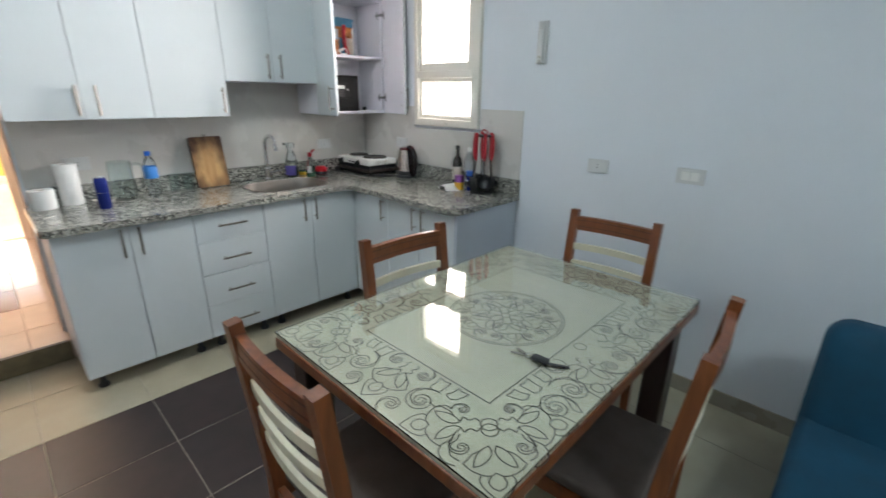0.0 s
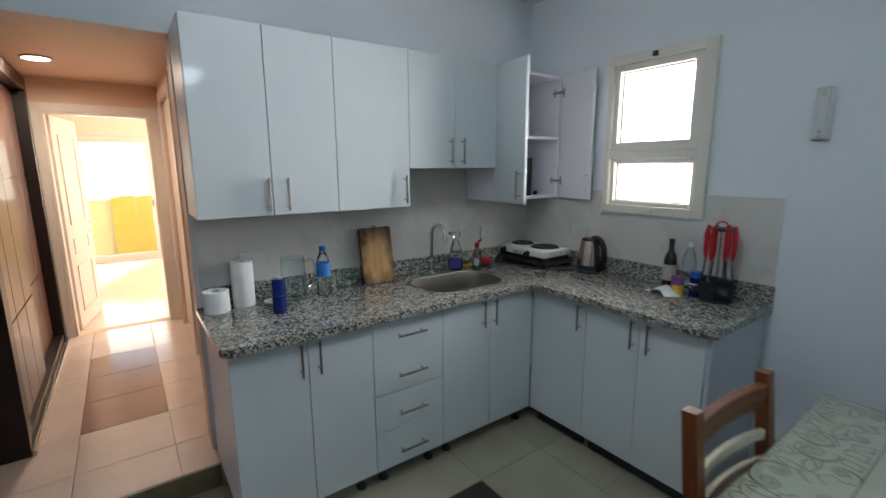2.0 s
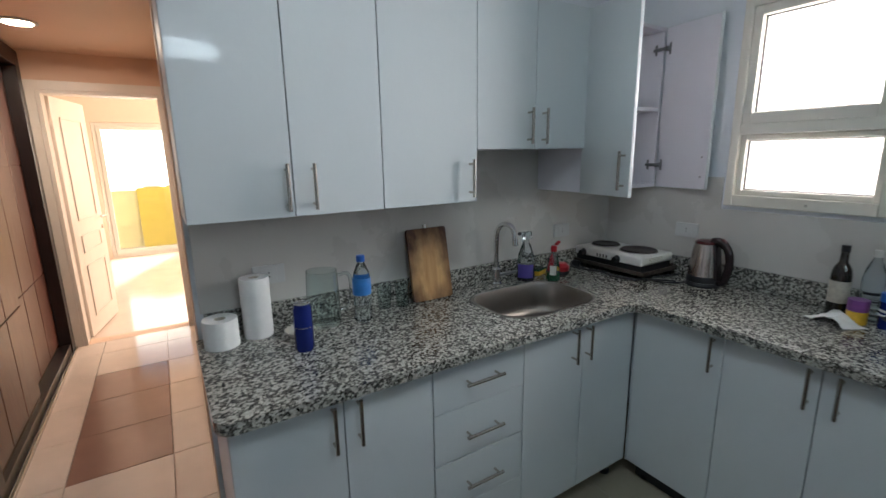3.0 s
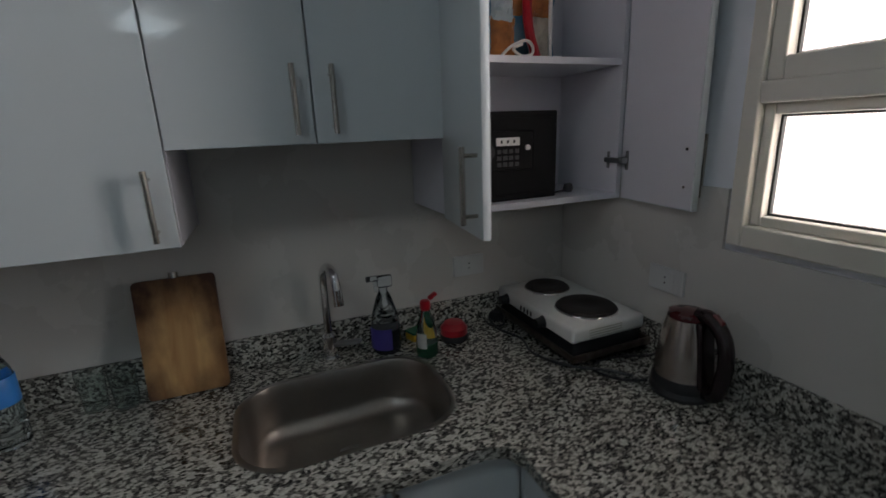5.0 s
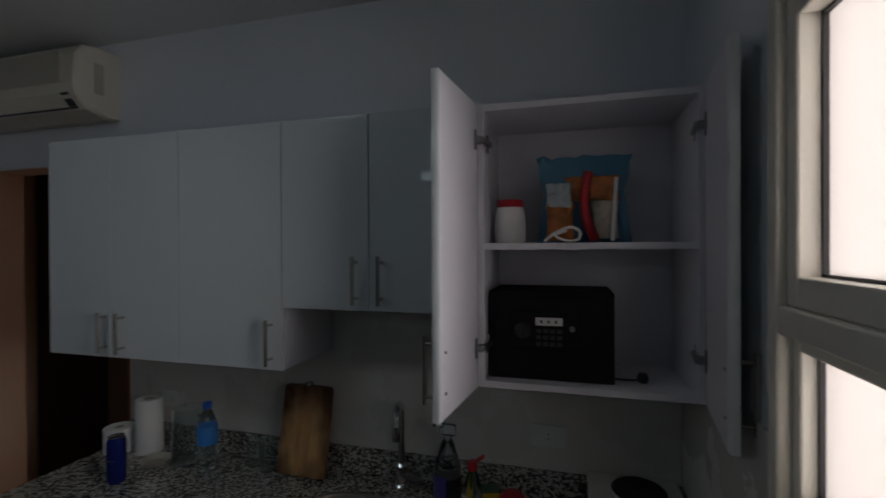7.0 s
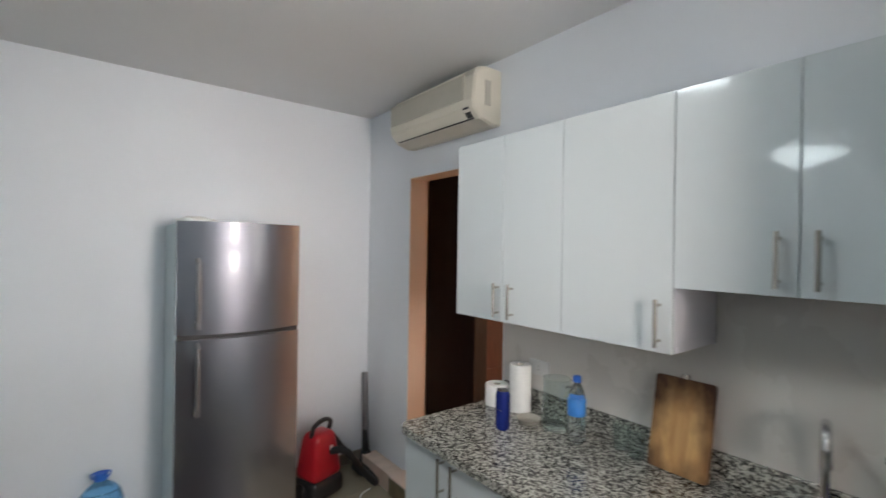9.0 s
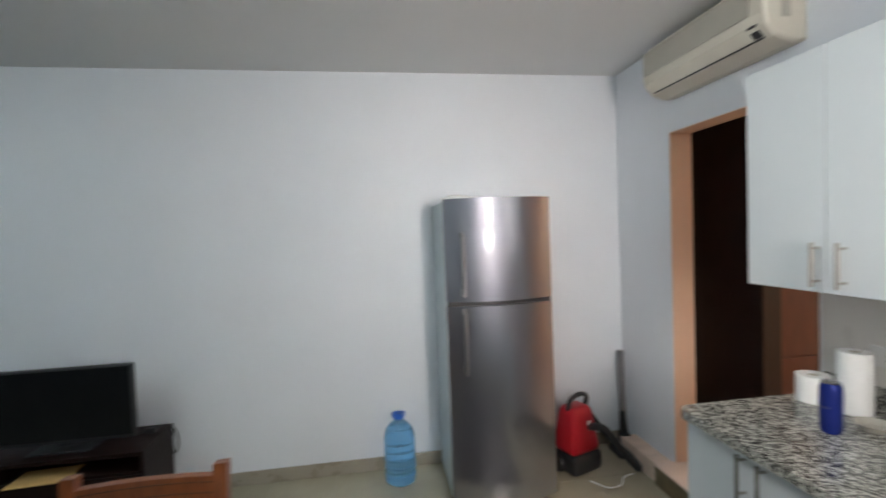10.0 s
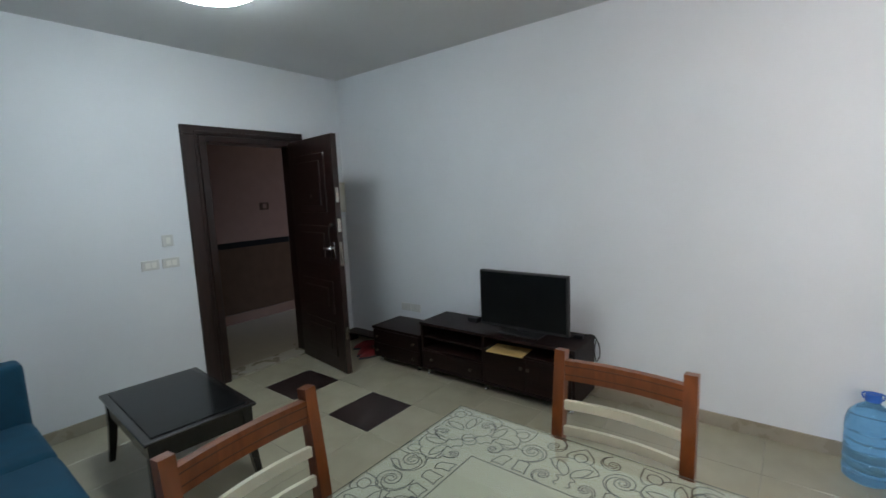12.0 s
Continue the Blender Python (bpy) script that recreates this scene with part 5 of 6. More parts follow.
jg = thing("water_jug", pose(-0.672, -0.388, 0), "large blue plastic water bottle with blue cap on the floor", "bottle")
prof = [(0.0, 0.004), (0.085, 0.0), (0.098, 0.012)]
for k in range(5):
    z = 0.05 + k * 0.05
    prof += [(0.10, z - 0.02), (0.10, z + 0.008), (0.094, z + 0.015), (0.10, z + 0.022)]
prof += [(0.10, 0.29), (0.088, 0.335), (0.06, 0.37), (0.033, 0.39), (0.026, 0.40), (0.026, 0.425)]
bm = bmesh.new()
add_lathe(bm, prof, 28)
jb = part("body", bm, "jug_blue", jg, smooth=True)
jb.visible_shadow = False
lathe("cap", [(0.03, 0.405), (0.031, 0.41), (0.031, 0.437), (0.027, 0.442), (0, 0.442)], "cap_blue", jg)
tube("carry_handle", ((-0.026, 0, 0.41), (-0.036, 0, 0.418), (-0.038, 0, 0.440), (0, 0, 0.4475), (0.038, 0, 0.440), (0.036, 0, 0.418), (0.026, 0, 0.41)), 0.004, "cap_blue", jg)

vc = thing("vacuum_cleaner", pose(-1.83, -0.28, 0, 0, 0, 20), "red and black vacuum cleaner standing on end with hose", "vacuum cleaner")
bm = bmesh.new()
add_box(bm, (-0.13, -0.12, 0.12), (0.13, 0.10, 0.42), 0.05, 4)
for v in bm.verts:
    f = 1 - 0.35 * max(0, (v.co.z - 0.12) / 0.3)
    v.co.x *= f
    v.co.y = -0.01 + (v.co.y + 0.01) * f
part("body", bm, "red_plastic", vc, "red plastic body", smooth=True)
bm = bmesh.new()
add_box(bm, (-0.13, -0.125, 0.0), (0.13, 0.105, 0.135), 0.04, 3)
part("bumper", bm, "black_plastic", vc, "black plastic base", smooth=True)
tube("carry_handle", ((-0.075, 0, 0.40), (-0.07, 0.02, 0.47), (0, 0.03, 0.50), (0.07, 0.02, 0.47), (0.075, 0, 0.40)), 0.015, "black_plastic", vc)
for sx in (-1, 1):
    lathe("wheel", [(0, -0.014), (0.05, -0.014), (0.058, 0), (0.05, 0.014), (0, 0.014)], "black_plastic", vc, n=18).matrix_basis = pose(sx * 0.145, -0.03, 0.062, 0, 90, 0)
bx("badge", (-0.03, 0.087, 0.30), (-0.005, 0.093, 0.34), "white_plastic", vc, bevel=0.002)
bm = bmesh.new()
hp = smooth_line([(-0.02, 0.08, 0.30), (-0.07, 0.17, 0.30), (-0.17, 0.24, 0.14), (-0.26, 0.26, 0.04), (-0.34, 0.16, 0.03), (-0.33, 0.02, 0.09), (-0.26, -0.06, 0.2), (-0.20, -0.10, 0.30), (-0.10, -0.04, 0.36)], 10)
add_tube(bm, hp, [0.025 if k % 2 else 0.0215 for k in range(len(hp))], 10)
part("hose", bm, "hose_black", vc, "black ribbed hose", smooth=True)
wn_ = thing("vacuum_wand", pose(-2.245, -0.40, 0), "steel vacuum tube standing in the corner", "tube")
rod("tube", (0.0, -0.02, 0.12), (-0.03, -0.10, 0.69), 0.024, "handle_grey", wn_)
bm = bmesh.new()
add_box(bm, (-0.05, -0.06, 0.0), (0.10, 0.10, 0.05), 0.015, 2)
add_rod(bm, (0, -0.012, 0.03), (-0.002, -0.038, 0.28), 0.034, 0.02)
add_box(bm, (-0.035, -0.045, 0.04), (0.035, 0.02, 0.13), 0.015, 2)
part("nozzle", bm, "black_plastic", wn_, smooth=True)
cb = thing("floor_cable", pose(-1.95, -0.05, 0.0), "thin white cable lying on the floor", "cable")
tube("cord", ((0.12, -0.06, 0.004), (0.05, 0.03, 0.004), (-0.04, 0.02, 0.004), (-0.10, -0.05, 0.004), (-0.18, -0.08, 0.004)), 0.004, "white_plastic", cb)

# ---- air conditioner ----
ac = thing("air_conditioner", pose(W, 0.062, 2.288), "cream plastic split air conditioner on the wall", "air conditioner")
L = 0.81
bm = bmesh.new()
sec = [(0.001, 0.01), (0.001, 0.305), (0.10, 0.305), (0.155, 0.29), (0.185, 0.245), (0.195, 0.12), (0.185, 0.075), (0.14, 0.028), (0.06, 0.005)]
rings = []
for y, k in ((0, 0.94), (0.012, 1.0), (L - 0.012, 1.0), (L, 0.94)):
    rings.append([bm.verts.new((x if x < 0.01 else x * k, y, 0.14 + (z - 0.14) * k)) for x, z in sec])
for a, b in zip(rings, rings[1:]):
    for i in range(len(sec)):
        bm.faces.new((a[i], a[(i + 1) % len(sec)], b[(i + 1) % len(sec)], b[i]))
bm.faces.new(rings[0])
bm.faces.new(rings[-1])
part("casing", bm, "ac_plastic", ac)
bx("front_panel", (0.188, 0.02, 0.128), (0.2, L - 0.075, 0.255), "ac_grey", ac, bevel=0.004, label="darker beige intake panel")
bm = bmesh.new()
add_box(bm, (-0.003, 0.05, -0.045), (0.004, L - 0.09, 0.02), 0, 2, pose(0.176, 0, 0.072, 0, 40, 0))
part("flap", bm, "ac_plastic", ac)
bm = bmesh.new()
add_box(bm, (-0.004, 0.045, -0.008), (0.0025, L - 0.045, 0.0), 0, 2, pose(0.152, 0, 0.038, 0, 40, 0))
add_box(bm, (-0.004, L - 0.088, -0.04), (0.004, L - 0.045, 0.02), 0, 2, pose(0.176, 0, 0.072, 0, 40, 0))
part("outlet_slot", bm, "black_plastic", ac)
bx("side_grille", (0.075, L - 0.002, 0.10), (0.115, L + 0.004, 0.23), "ac_grey", ac, bevel=0.003)

# ---- ceiling lamps ----


def ceiling_lamp(x, y, r):
    k = 1.5 if r > 0.2 else 1.0
    cl = thing("ceiling_lamp", pose(x, y, C), "round flat white ceiling lamp, switched on", "lamp", "ceiling lamps")
    lathe("rim", [(0, -0.002), (r * 0.8, -0.002), (r * 0.82, -0.012), (r * 0.8, -0.024), (r * 0.78, -0.024)], "white_plastic", cl, n=40)
    lathe("diffuser", [(r * 0.8, -0.020), (r * 0.95, -0.028 * k), (r, -0.042 * k), (r * 0.97, -0.056 * k), (r * 0.82, -0.070 * k), (r * 0.55, -0.079 * k), (r * 0.25, -0.083 * k), (0, -0.084 * k)], "lamp_diffuser_large" if r > 0.2 else "lamp_diffuser", cl, n=40)
    return cl


ceiling_lamp(-0.72, 1.42, 0.17)
ceiling_lamp(2.02, 1.32, 0.25)

# ---- sockets, switches and the wall phone ----


def plate(m, label, kind, w, h, marks):
    sp = thing(kind, m, label, "switch" if "switch" in kind else "socket", "wall plates")
    bx("plate", (-w / 2, -0.012, -h / 2), (w / 2, -0.0002, h / 2), "plate_plastic", sp, bevel=0.002)
    if marks == "rocker":
        for a, b in ((-0.32, -0.02), (0.02, 0.32)) if w > 0.1 else ((-0.2, 0.2),):
            bx("rocker", (w * a, -0.016, -h * 0.28), (w * b, -0.012, h * 0.28), "white_plastic", sp, bevel=0.0015)
    else:
        bx("insert", (-w * 0.26, -0.014, -h * 0.34), (w * 0.26, -0.012, h * 0.34), "plate_plastic", sp, bevel=0.001)
        for z in (-0.008, 0.008):
            rod("pin_hole", (0, -0.0138, z), (0, -0.0146, z), 0.0028, "black_plastic", sp, n=8)
    return sp


plate(pose(-0.200, N, 1.126), "white double socket on the plain wall", "wall_socket", 0.115, 0.072, "pins")
plate(pose(0.266, N, 1.131), "white wall switch plate on the plain wall", "wall_switch", 0.125, 0.072, "rocker")
plate(pose(-1.822, N - 0.0097, 1.122), "white socket on the splashback by the kettle", "wall_socket", 0.115, 0.072, "pins")
plate(pose(W + 0.0093, 2.735, 1.098, 0, 0, 90), "white socket on the splashback by the hob", "wall_socket", 0.115, 0.072, "pins")
plate(pose(W + 0.0093, 1.172, 1.09, 0, 0, 90), "white socket on the splashback by the paper rolls", "wall_socket", 0.115, 0.072, "pins")
plate(pose(E, 1.150, 1.228, 0, 0, -90), "white single light switch by the entrance", "wall_switch", 0.075, 0.085, "rocker")
plate(pose(E, 1.283, 1.060, 0, 0, -90), "white socket by the entrance", "wall_socket", 0.115, 0.072, "rocker")
plate(pose(E, 1.145, 1.060, 0, 0, -90), "white socket by the entrance", "wall_socket", 0.115, 0.072, "rocker")
plate(pose(2.540, S, 0.430, 0, 0, 180), "white socket low above the chest", "wall_socket", 0.115, 0.072, "pins")
plate(pose(2.418, S, 0.430, 0, 0, 180), "white socket low above the chest", "wall_socket", 0.115, 0.072, "pins")

ph = thing("wall_phone", pose(-0.612, N, 1.762), "slim white intercom handset hung on the wall", "intercom")
bm = bmesh.new()
add_box(bm, (-0.033, -0.018, -0.110), (0.033, -0.0005, 0.110), 0.008, 4)
part("base", bm, "plate_plastic", ph, smooth=True)
bm = bmesh.new()
add_box(bm, (-0.02, -0.032, -0.104), (0.02, -0.016, 0.104), 0.007, 4)
for v in bm.verts:
    v.co.y += 0.006 * (1 - min(1, abs(v.co.z) / 0.08))
part("handset", bm, "plate_plastic", ph, smooth=True)
for z in (-0.075, -0.095):
    rod("button", (0, -0.031, z), (0, -0.035, z), 0.007, "ac_grey", ph, n=12)
for k in range(4):
    bx("speaker_slot", (-0.008, -0.0335, 0.07 + 0.008 * k), (0.008, -0.0315, 0.073 + 0.008 * k), "ac_grey", ph)

# ---- things on the worktop ----
TOPZ = 0.8835



tr = thing("toilet_roll", pose(-2.215, 0.982, TOPZ), "white toilet paper roll on the worktop", "paper roll")
lathe("paper", [(0.02, 0), (0.056, 0), (0.057, 0.004), (0.057, 0.096), (0.056, 0.1), (0.02, 0.1), (0.02, 0)], "paper_white", tr, n=28)
lathe("core", [(0.0198, 0.002), (0.0198, 0.098), (0.0185, 0.098), (0.0185, 0.002)], "label_beige", tr)
kr = thing("kitchen_roll", pose(-2.245, 1.108, TOPZ), "standing white kitchen paper roll", "paper roll")
lathe("paper", [(0.02, 0), (0.05, 0), (0.051, 0.004), (0.051, 0.215), (0.05, 0.22), (0.02, 0.22), (0.02, 0)], "paper_white", kr, n=28)
lathe("core", [(0.0198, 0.002), (0.0198, 0.218), (0.0185, 0.218), (0.0185, 0.002)], "label_beige", kr)
cn = thing("drink_can", pose(-2.018, 1.215, TOPZ), "tall dark blue drinks can", "can")
lathe("body", [(0, 0.003), (0.024, 0.003), (0.026, 0), (0.0315, 0.012), (0.0315, 0.145), (0.027, 0.16), (0.0265, 0.164)], "can_blue", cn)
lathe("lid", [(0.0265, 0.164), (0.0275, 0.167), (0.0255, 0.1675), (0.0245, 0.162), (0, 0.162)], "chrome", cn)
bm = bmesh.new()
for k in range(5):
    a0 = radians(-60 + 22 * k)
    add_lathe(bm, [(0.0008, 0), (0.0035, 0.0), (0.0035, 0.0035), (0.0008, 0.0035)], 6, (0.0305 * math.cos(a0), 0.0305 * math.sin(a0), 0.085))
part("emblem", bm, "steel_brushed", cn)
ds = thing("small_dish", pose(-2.16, 1.235, TOPZ), "small grey-green dish behind the can", "dish")
lathe("body", [(0, 0.003), (0.035, 0.0), (0.055, 0.022), (0.052, 0.022), (0.034, 0.006), (0, 0.006)], "ac_grey", ds)

pt = thing("glass_pitcher", pose(-2.215, 1.345, TOPZ), "empty clear glass water pitcher with handle", "pitcher")
o = lathe("body", [(0, 0.0), (0.062, 0.0), (0.066, 0.01), (0.062, 0.12), (0.058, 0.215), (0.0555, 0.215), (0.0595, 0.12), (0.063, 0.014), (0, 0.008)], "vessel_glass", pt, n=28)
o.visible_shadow = False
o = tube("handle", ((0.01, 0.058, 0.19), (0.015, 0.10, 0.19), (0.018, 0.108, 0.13), (0.014, 0.092, 0.06), (0.01, 0.062, 0.05)), 0.007, "vessel_glass", pt)
o.visible_shadow = False

wb = thing("water_bottle", pose(-2.16, 1.484, TOPZ) @ Matrix.Scale(1.12, 4), "clear plastic water bottle with blue label and cap", "bottle")
o = lathe("body", [(0, 0.004), (0.024, 0), (0.031, 0.008), (0.0315, 0.05), (0.0295, 0.056), (0.0315, 0.062), (0.0315, 0.15), (0.028, 0.175), (0.016, 0.205), (0.0125, 0.21), (0.0125, 0.23)], "bottle_clear", wb)
o.visible_shadow = False
lathe("label", [(0.032, 0.10), (0.0322, 0.101), (0.0322, 0.158), (0.0315, 0.159)], "label_blue", wb, label="blue paper label")
lathe("cap", [(0.0145, 0.216), (0.015, 0.218), (0.015, 0.236), (0.012, 0.238), (0, 0.238)], "cap_blue", wb)
for k, (x, y) in enumerate(((-2.255, 1.62), (-2.235, 1.695))):
    gw = thing("drinking_glass", pose(x, y, TOPZ), "clear drinking glass beside the cutting board", "glass", "drinking glasses")
    o = lathe("body", [(0, 0.0), (0.027, 0.0), (0.033, 0.105), (0.0312, 0.105), (0.0255, 0.008), (0, 0.008)], "vessel_glass", gw)
    o.visible_shadow = False

cbd = thing("cutting_board", pose(-2.222, 1.845, TOPZ + 0.003, 0, -11, 0), "worn scorched wooden cutting board leaning on the wall", "cutting board")
bm = bmesh.new()
pts = rounded_rect(-0.099, 0.0, 0.099, 0.322, 0.012, 4)
lo = [bm.verts.new((-0.009, u, v)) for u, v in pts]
hi = [bm.verts.new((0.009, u, v)) for u, v in pts]
for i in range(len(pts)):
    bm.faces.new((lo[i], lo[(i + 1) % len(pts)], hi[(i + 1) % len(pts)], hi[i]))
bm.faces.new(lo)
bm.faces.new(hi)
part("board", bm, "board_wood", cbd)
rod("hook", (0.0, 0.0, 0.321), (0.0, 0.0, 0.337), 0.012, "steel_brushed", cbd)

def label_patch(name, r, z0, z1, a0, a1, material, ob, label):
    """Curved sticker on a round body between two bearings in degrees."""
    bm = bmesh.new()
    cols = [[bm.verts.new((r * math.cos(radians(a)), r * math.sin(radians(a)), z)) for z in (z0, z1)] for a in (a0 + (a1 - a0) * k / 10 for k in range(11))]
    for p, q in zip(cols, cols[1:]):
        bm.faces.new((p[0], q[0], q[1], p[1]))
    bmesh.ops.solidify(bm, geom=list(bm.faces), thickness=-0.0006)
    return part(name, bm, material, ob, label, smooth=True)


sp = thing("spray_bottle", pose(-2.230, 2.405, TOPZ), "clear spray bottle half full of dark purple liquid", "bottle")
lathe("liquid", [(0, 0.002), (0.041, 0.002), (0.045, 0.02), (0.043, 0.078), (0, 0.078)], "black_plastic", sp, label="dark purple liquid")
o = lathe("body", [(0.042, 0.0), (0.0475, 0.02), (0.046, 0.085), (0.040, 0.13), (0.024, 0.18), (0.014, 0.20), (0.014, 0.215)], "bottle_clear", sp)
o.visible_shadow = False
label_patch("label", 0.0482, 0.018, 0.088, -95, 8, "liquid_purple", sp, "violet paper label")
bm = bmesh.new()
add_box(bm, (-0.012, -0.018, 0.212), (0.012, 0.03, 0.25), 0.006, 2)
add_box(bm, (-0.008, -0.04, 0.235), (0.008, -0.012, 0.252), 0.004, 2)
add_box(bm, (-0.004, -0.028, 0.20), (0.004, -0.018, 0.24), 0.002, 1)
part("trigger_head", bm, "bottle_clear", sp, smooth=True).visible_shadow = False
rod("nozzle", (0, -0.04, 0.244), (0, -0.05, 0.244), 0.009, "black_plastic", sp)
sb = thing("soap_bottle", pose(-2.140, 2.510, TOPZ) @ Matrix.Scale(1.06, 4), "clear dish soap bottle with open red flip cap, green liquid", "bottle")
lathe("liquid", [(0, 0.002), (0.028, 0.002), (0.03, 0.01), (0.029, 0.042), (0, 0.042)], "liquid_green", sb)
o = lathe("body", [(0.029, 0.0), (0.0325, 0.01), (0.031, 0.06), (0.024, 0.105), (0.014, 0.135), (0.013, 0.145)], "bottle_clear", sb)
o.visible_shadow = False
label_patch("label", 0.0328, 0.032, 0.078, -75, -20, "paper_white", sb, "pale paper label")
bm = bmesh.new()
add_lathe(bm, [(0.014, 0.142), (0.0155, 0.146), (0.015, 0.166), (0.011, 0.170), (0, 0.171)], 16)
add_box(bm, (-0.010, 0.004, -0.004), (0.010, 0.032, 0.004), 0.003, 2, Matrix.Translation((0, 0.008, 0.170)) @ Matrix.Rotation(radians(32), 4, "X"))
part("flip_cap", bm, "red_plastic", sb, "open red flip cap", smooth=True)
sg = thing("scouring_sponge", pose(-2.265, 2.53, TOPZ, 0, 0, 20), "yellow-green scouring sponge by the wall", "sponge")
bx("foam", (-0.025, -0.045, 0), (0.025, 0.045, 0.025), "yellow_pack", sg, bevel=0.006)
bx("pad", (-0.025, -0.045, 0.0252), (0.025, 0.045, 0.034), "liquid_green", sg, bevel=0.003)
rb = thing("red_tub", pose(-2.20, 2.628, TOPZ), "small red plastic tub on the worktop", "tub")
lathe("body", [(0, 0), (0.04, 0), (0.045, 0.02), (0.045, 0.045), (0.03, 0.062), (0, 0.066)], "red_plastic", rb)
lathe("base_ring", [(0.042, 0.001), (0.047, 0.003), (0.047, 0.022), (0.0455, 0.024)], "black_plastic", rb)

# hob
hb = thing("electric_hob", pose(-2.092, 2.99, TOPZ), "white double electric hotplate standing on a steel tray", "hob")
bm = bmesh.new()
add_box(bm, (-0.215, -0.135, 0.068), (0.215, 0.135, 0.115), 0.012, 3)
part("body", bm, "white_plastic", hb, "white enamel body", smooth=True)
bm = bmesh.new()
add_box(bm, (-0.232, -0.148, 0.022), (0.236, 0.14, 0.027), 0.002, 1)
for lo, hi in (((-0.232, -0.150, 0.024), (0.236, -0.141, 0.046)), ((-0.232, 0.133, 0.024), (0.236, 0.142, 0.046)), ((-0.236, -0.150, 0.024), (-0.227, 0.142, 0.046)), ((0.229, -0.150, 0.024), (0.238, 0.142, 0.046))):
    add_box(bm, lo, hi, 0.004, 2)
part("tray", bm, "rust_tray", hb, "stained steel tray with a raised lip", smooth=True)
bx("under_plate", (-0.205, -0.125, 0.028), (0.205, 0.125, 0.068), "black_plastic", hb)
for k in range(4):
    bx("vent", (0.2142, -0.075, 0.078 + 0.008 * k), (0.2156, 0.045, 0.0805 + 0.008 * k), "ac_grey", hb)
for x in (-0.19, 0.2):
    for y in (-0.11, 0.11):
        lathe("foot", [(0, 0), (0.014, 0), (0.012, 0.023), (0, 0.023)], "black_plastic", hb, n=10, at=(x, y, 0))
for x, r in ((-0.115, 0.073), (0.095, 0.09)):
    lathe("burner", [(r + 0.004, 0.1155), (r + 0.005, 0.119), (r, 0.121), (r - 0.002, 0.126), (r * 0.45, 0.127), (r * 0.4, 0.125), (0, 0.125)], "iron_plate", hb, n=36, at=(x, 0.01, 0), label="round dark cast-iron plate")
    lathe("burner_ring", [(r + 0.004, 0.1152), (r + 0.008, 0.1158), (r + 0.005, 0.1195)], "chrome", hb, n=36, at=(x, 0.01, 0))
for x in (-0.15, 0.07):
    k = lathe("knob", [(0, 0.03), (0.014, 0.028), (0.016, 0.006), (0.02, 0)], "black_plastic", hb, n=16)
    k.matrix_basis = pose(x, -0.1345, 0.086, 90, 0, 0)
for k in range(4):
    bx("marking", (-0.06 + k * 0.02, -0.1362, 0.078), (-0.052 + k * 0.02, -0.1352, 0.094), "black_plastic", hb)
tube("cord", ((-0.2, -0.12, 0.04), (-0.2, -0.18, 0.01), (-0.1, -0.2, 0.006), (0.0, -0.17, 0.006), (0.1, -0.19, 0.006), (0.2, -0.15, 0.006), (0.28, -0.06, 0.006), (0.33, -0.02, 0.006)), 0.0045, "black_plastic", hb)
pl = thing("plug", pose(-2.27, 2.825, TOPZ, 0, 0, 30), "black plug and coiled cord behind the hob", "plug")
bx("body", (-0.02, -0.02, 0), (0.025, 0.02, 0.035), "black_plastic", pl, bevel=0.008)
tube("cord", ((0.02, 0, 0.015), (0.05, -0.03, 0.006), (0.02, -0.06, 0.006), (-0.02, -0.04, 0.006)), 0.004, "black_plastic", pl)

# kettle
kt = thing("kettle", pose(-1.668, 3.040, TOPZ, 0, 0, -4) @ Matrix.Diagonal((0.945, 0.945, 1.04, 1)), "brushed steel electric kettle with maroon lid and dark handle", "kettle")
lathe("base", [(0, 0), (0.080, 0), (0.082, 0.010), (0.076, 0.020), (0, 0.020)], "black_plastic", kt, n=36)
lathe("collar", [(0.0, 0.0215), (0.078, 0.0215), (0.079, 0.03), (0.0745, 0.049), (0.070, 0.050)], "black_plastic", kt, n=36, label="black lower ring of the jug")
lathe("body", [(0.0735, 0.0495), (0.0725, 0.056), (0.0695, 0.10), (0.060, 0.165), (0.052, 0.196), (0.049, 0.197)], "kettle_steel", kt, n=40)
lathe("lid", [(0.0505, 0.194), (0.051, 0.201), (0.046, 0.209), (0.03, 0.214), (0, 0.216)], "maroon", kt, n=32, label="low domed maroon lid")
bm = bmesh.new()
add_tube(bm, smooth_line([(0.030, 0, 0.207), (0.06, 0, 0.212), (0.092, 0, 0.196), (0.113, 0, 0.165), (0.120, 0, 0.12), (0.114, 0, 0.075), (0.100, 0, 0.035), (0.07, 0, 0.028)], 6), 0.0185, 14)
part("handle", bm, "maroon_dark", kt, "glossy dark maroon handle", smooth=True)
bm = bmesh.new()
add_box(bm, (-0.008, -0.026, 0.0), (0.014, 0.026, 0.165), 0.008, 3, Matrix.Translation((0.068, 0, 0.035)) @ Matrix.Rotation(radians(-7.5), 4, "Y"))
part("handle_mount", bm, "maroon_dark", kt, smooth=True)
bm = bmesh.new()
add_box(bm, (-0.017, -0.009, -0.004), (0.017, 0.009, 0.008), 0.004, 2, Matrix.Translation((0.086, 0, 0.214)) @ Matrix.Rotation(radians(32), 4, "Y"))
part("switch", bm, "maroon", kt, "maroon switch", smooth=True)
bm = bmesh.new()
add_rod(bm, (-0.044, 0, 0.178), (-0.060, 0, 0.201), 0.013, 0.006, 10)
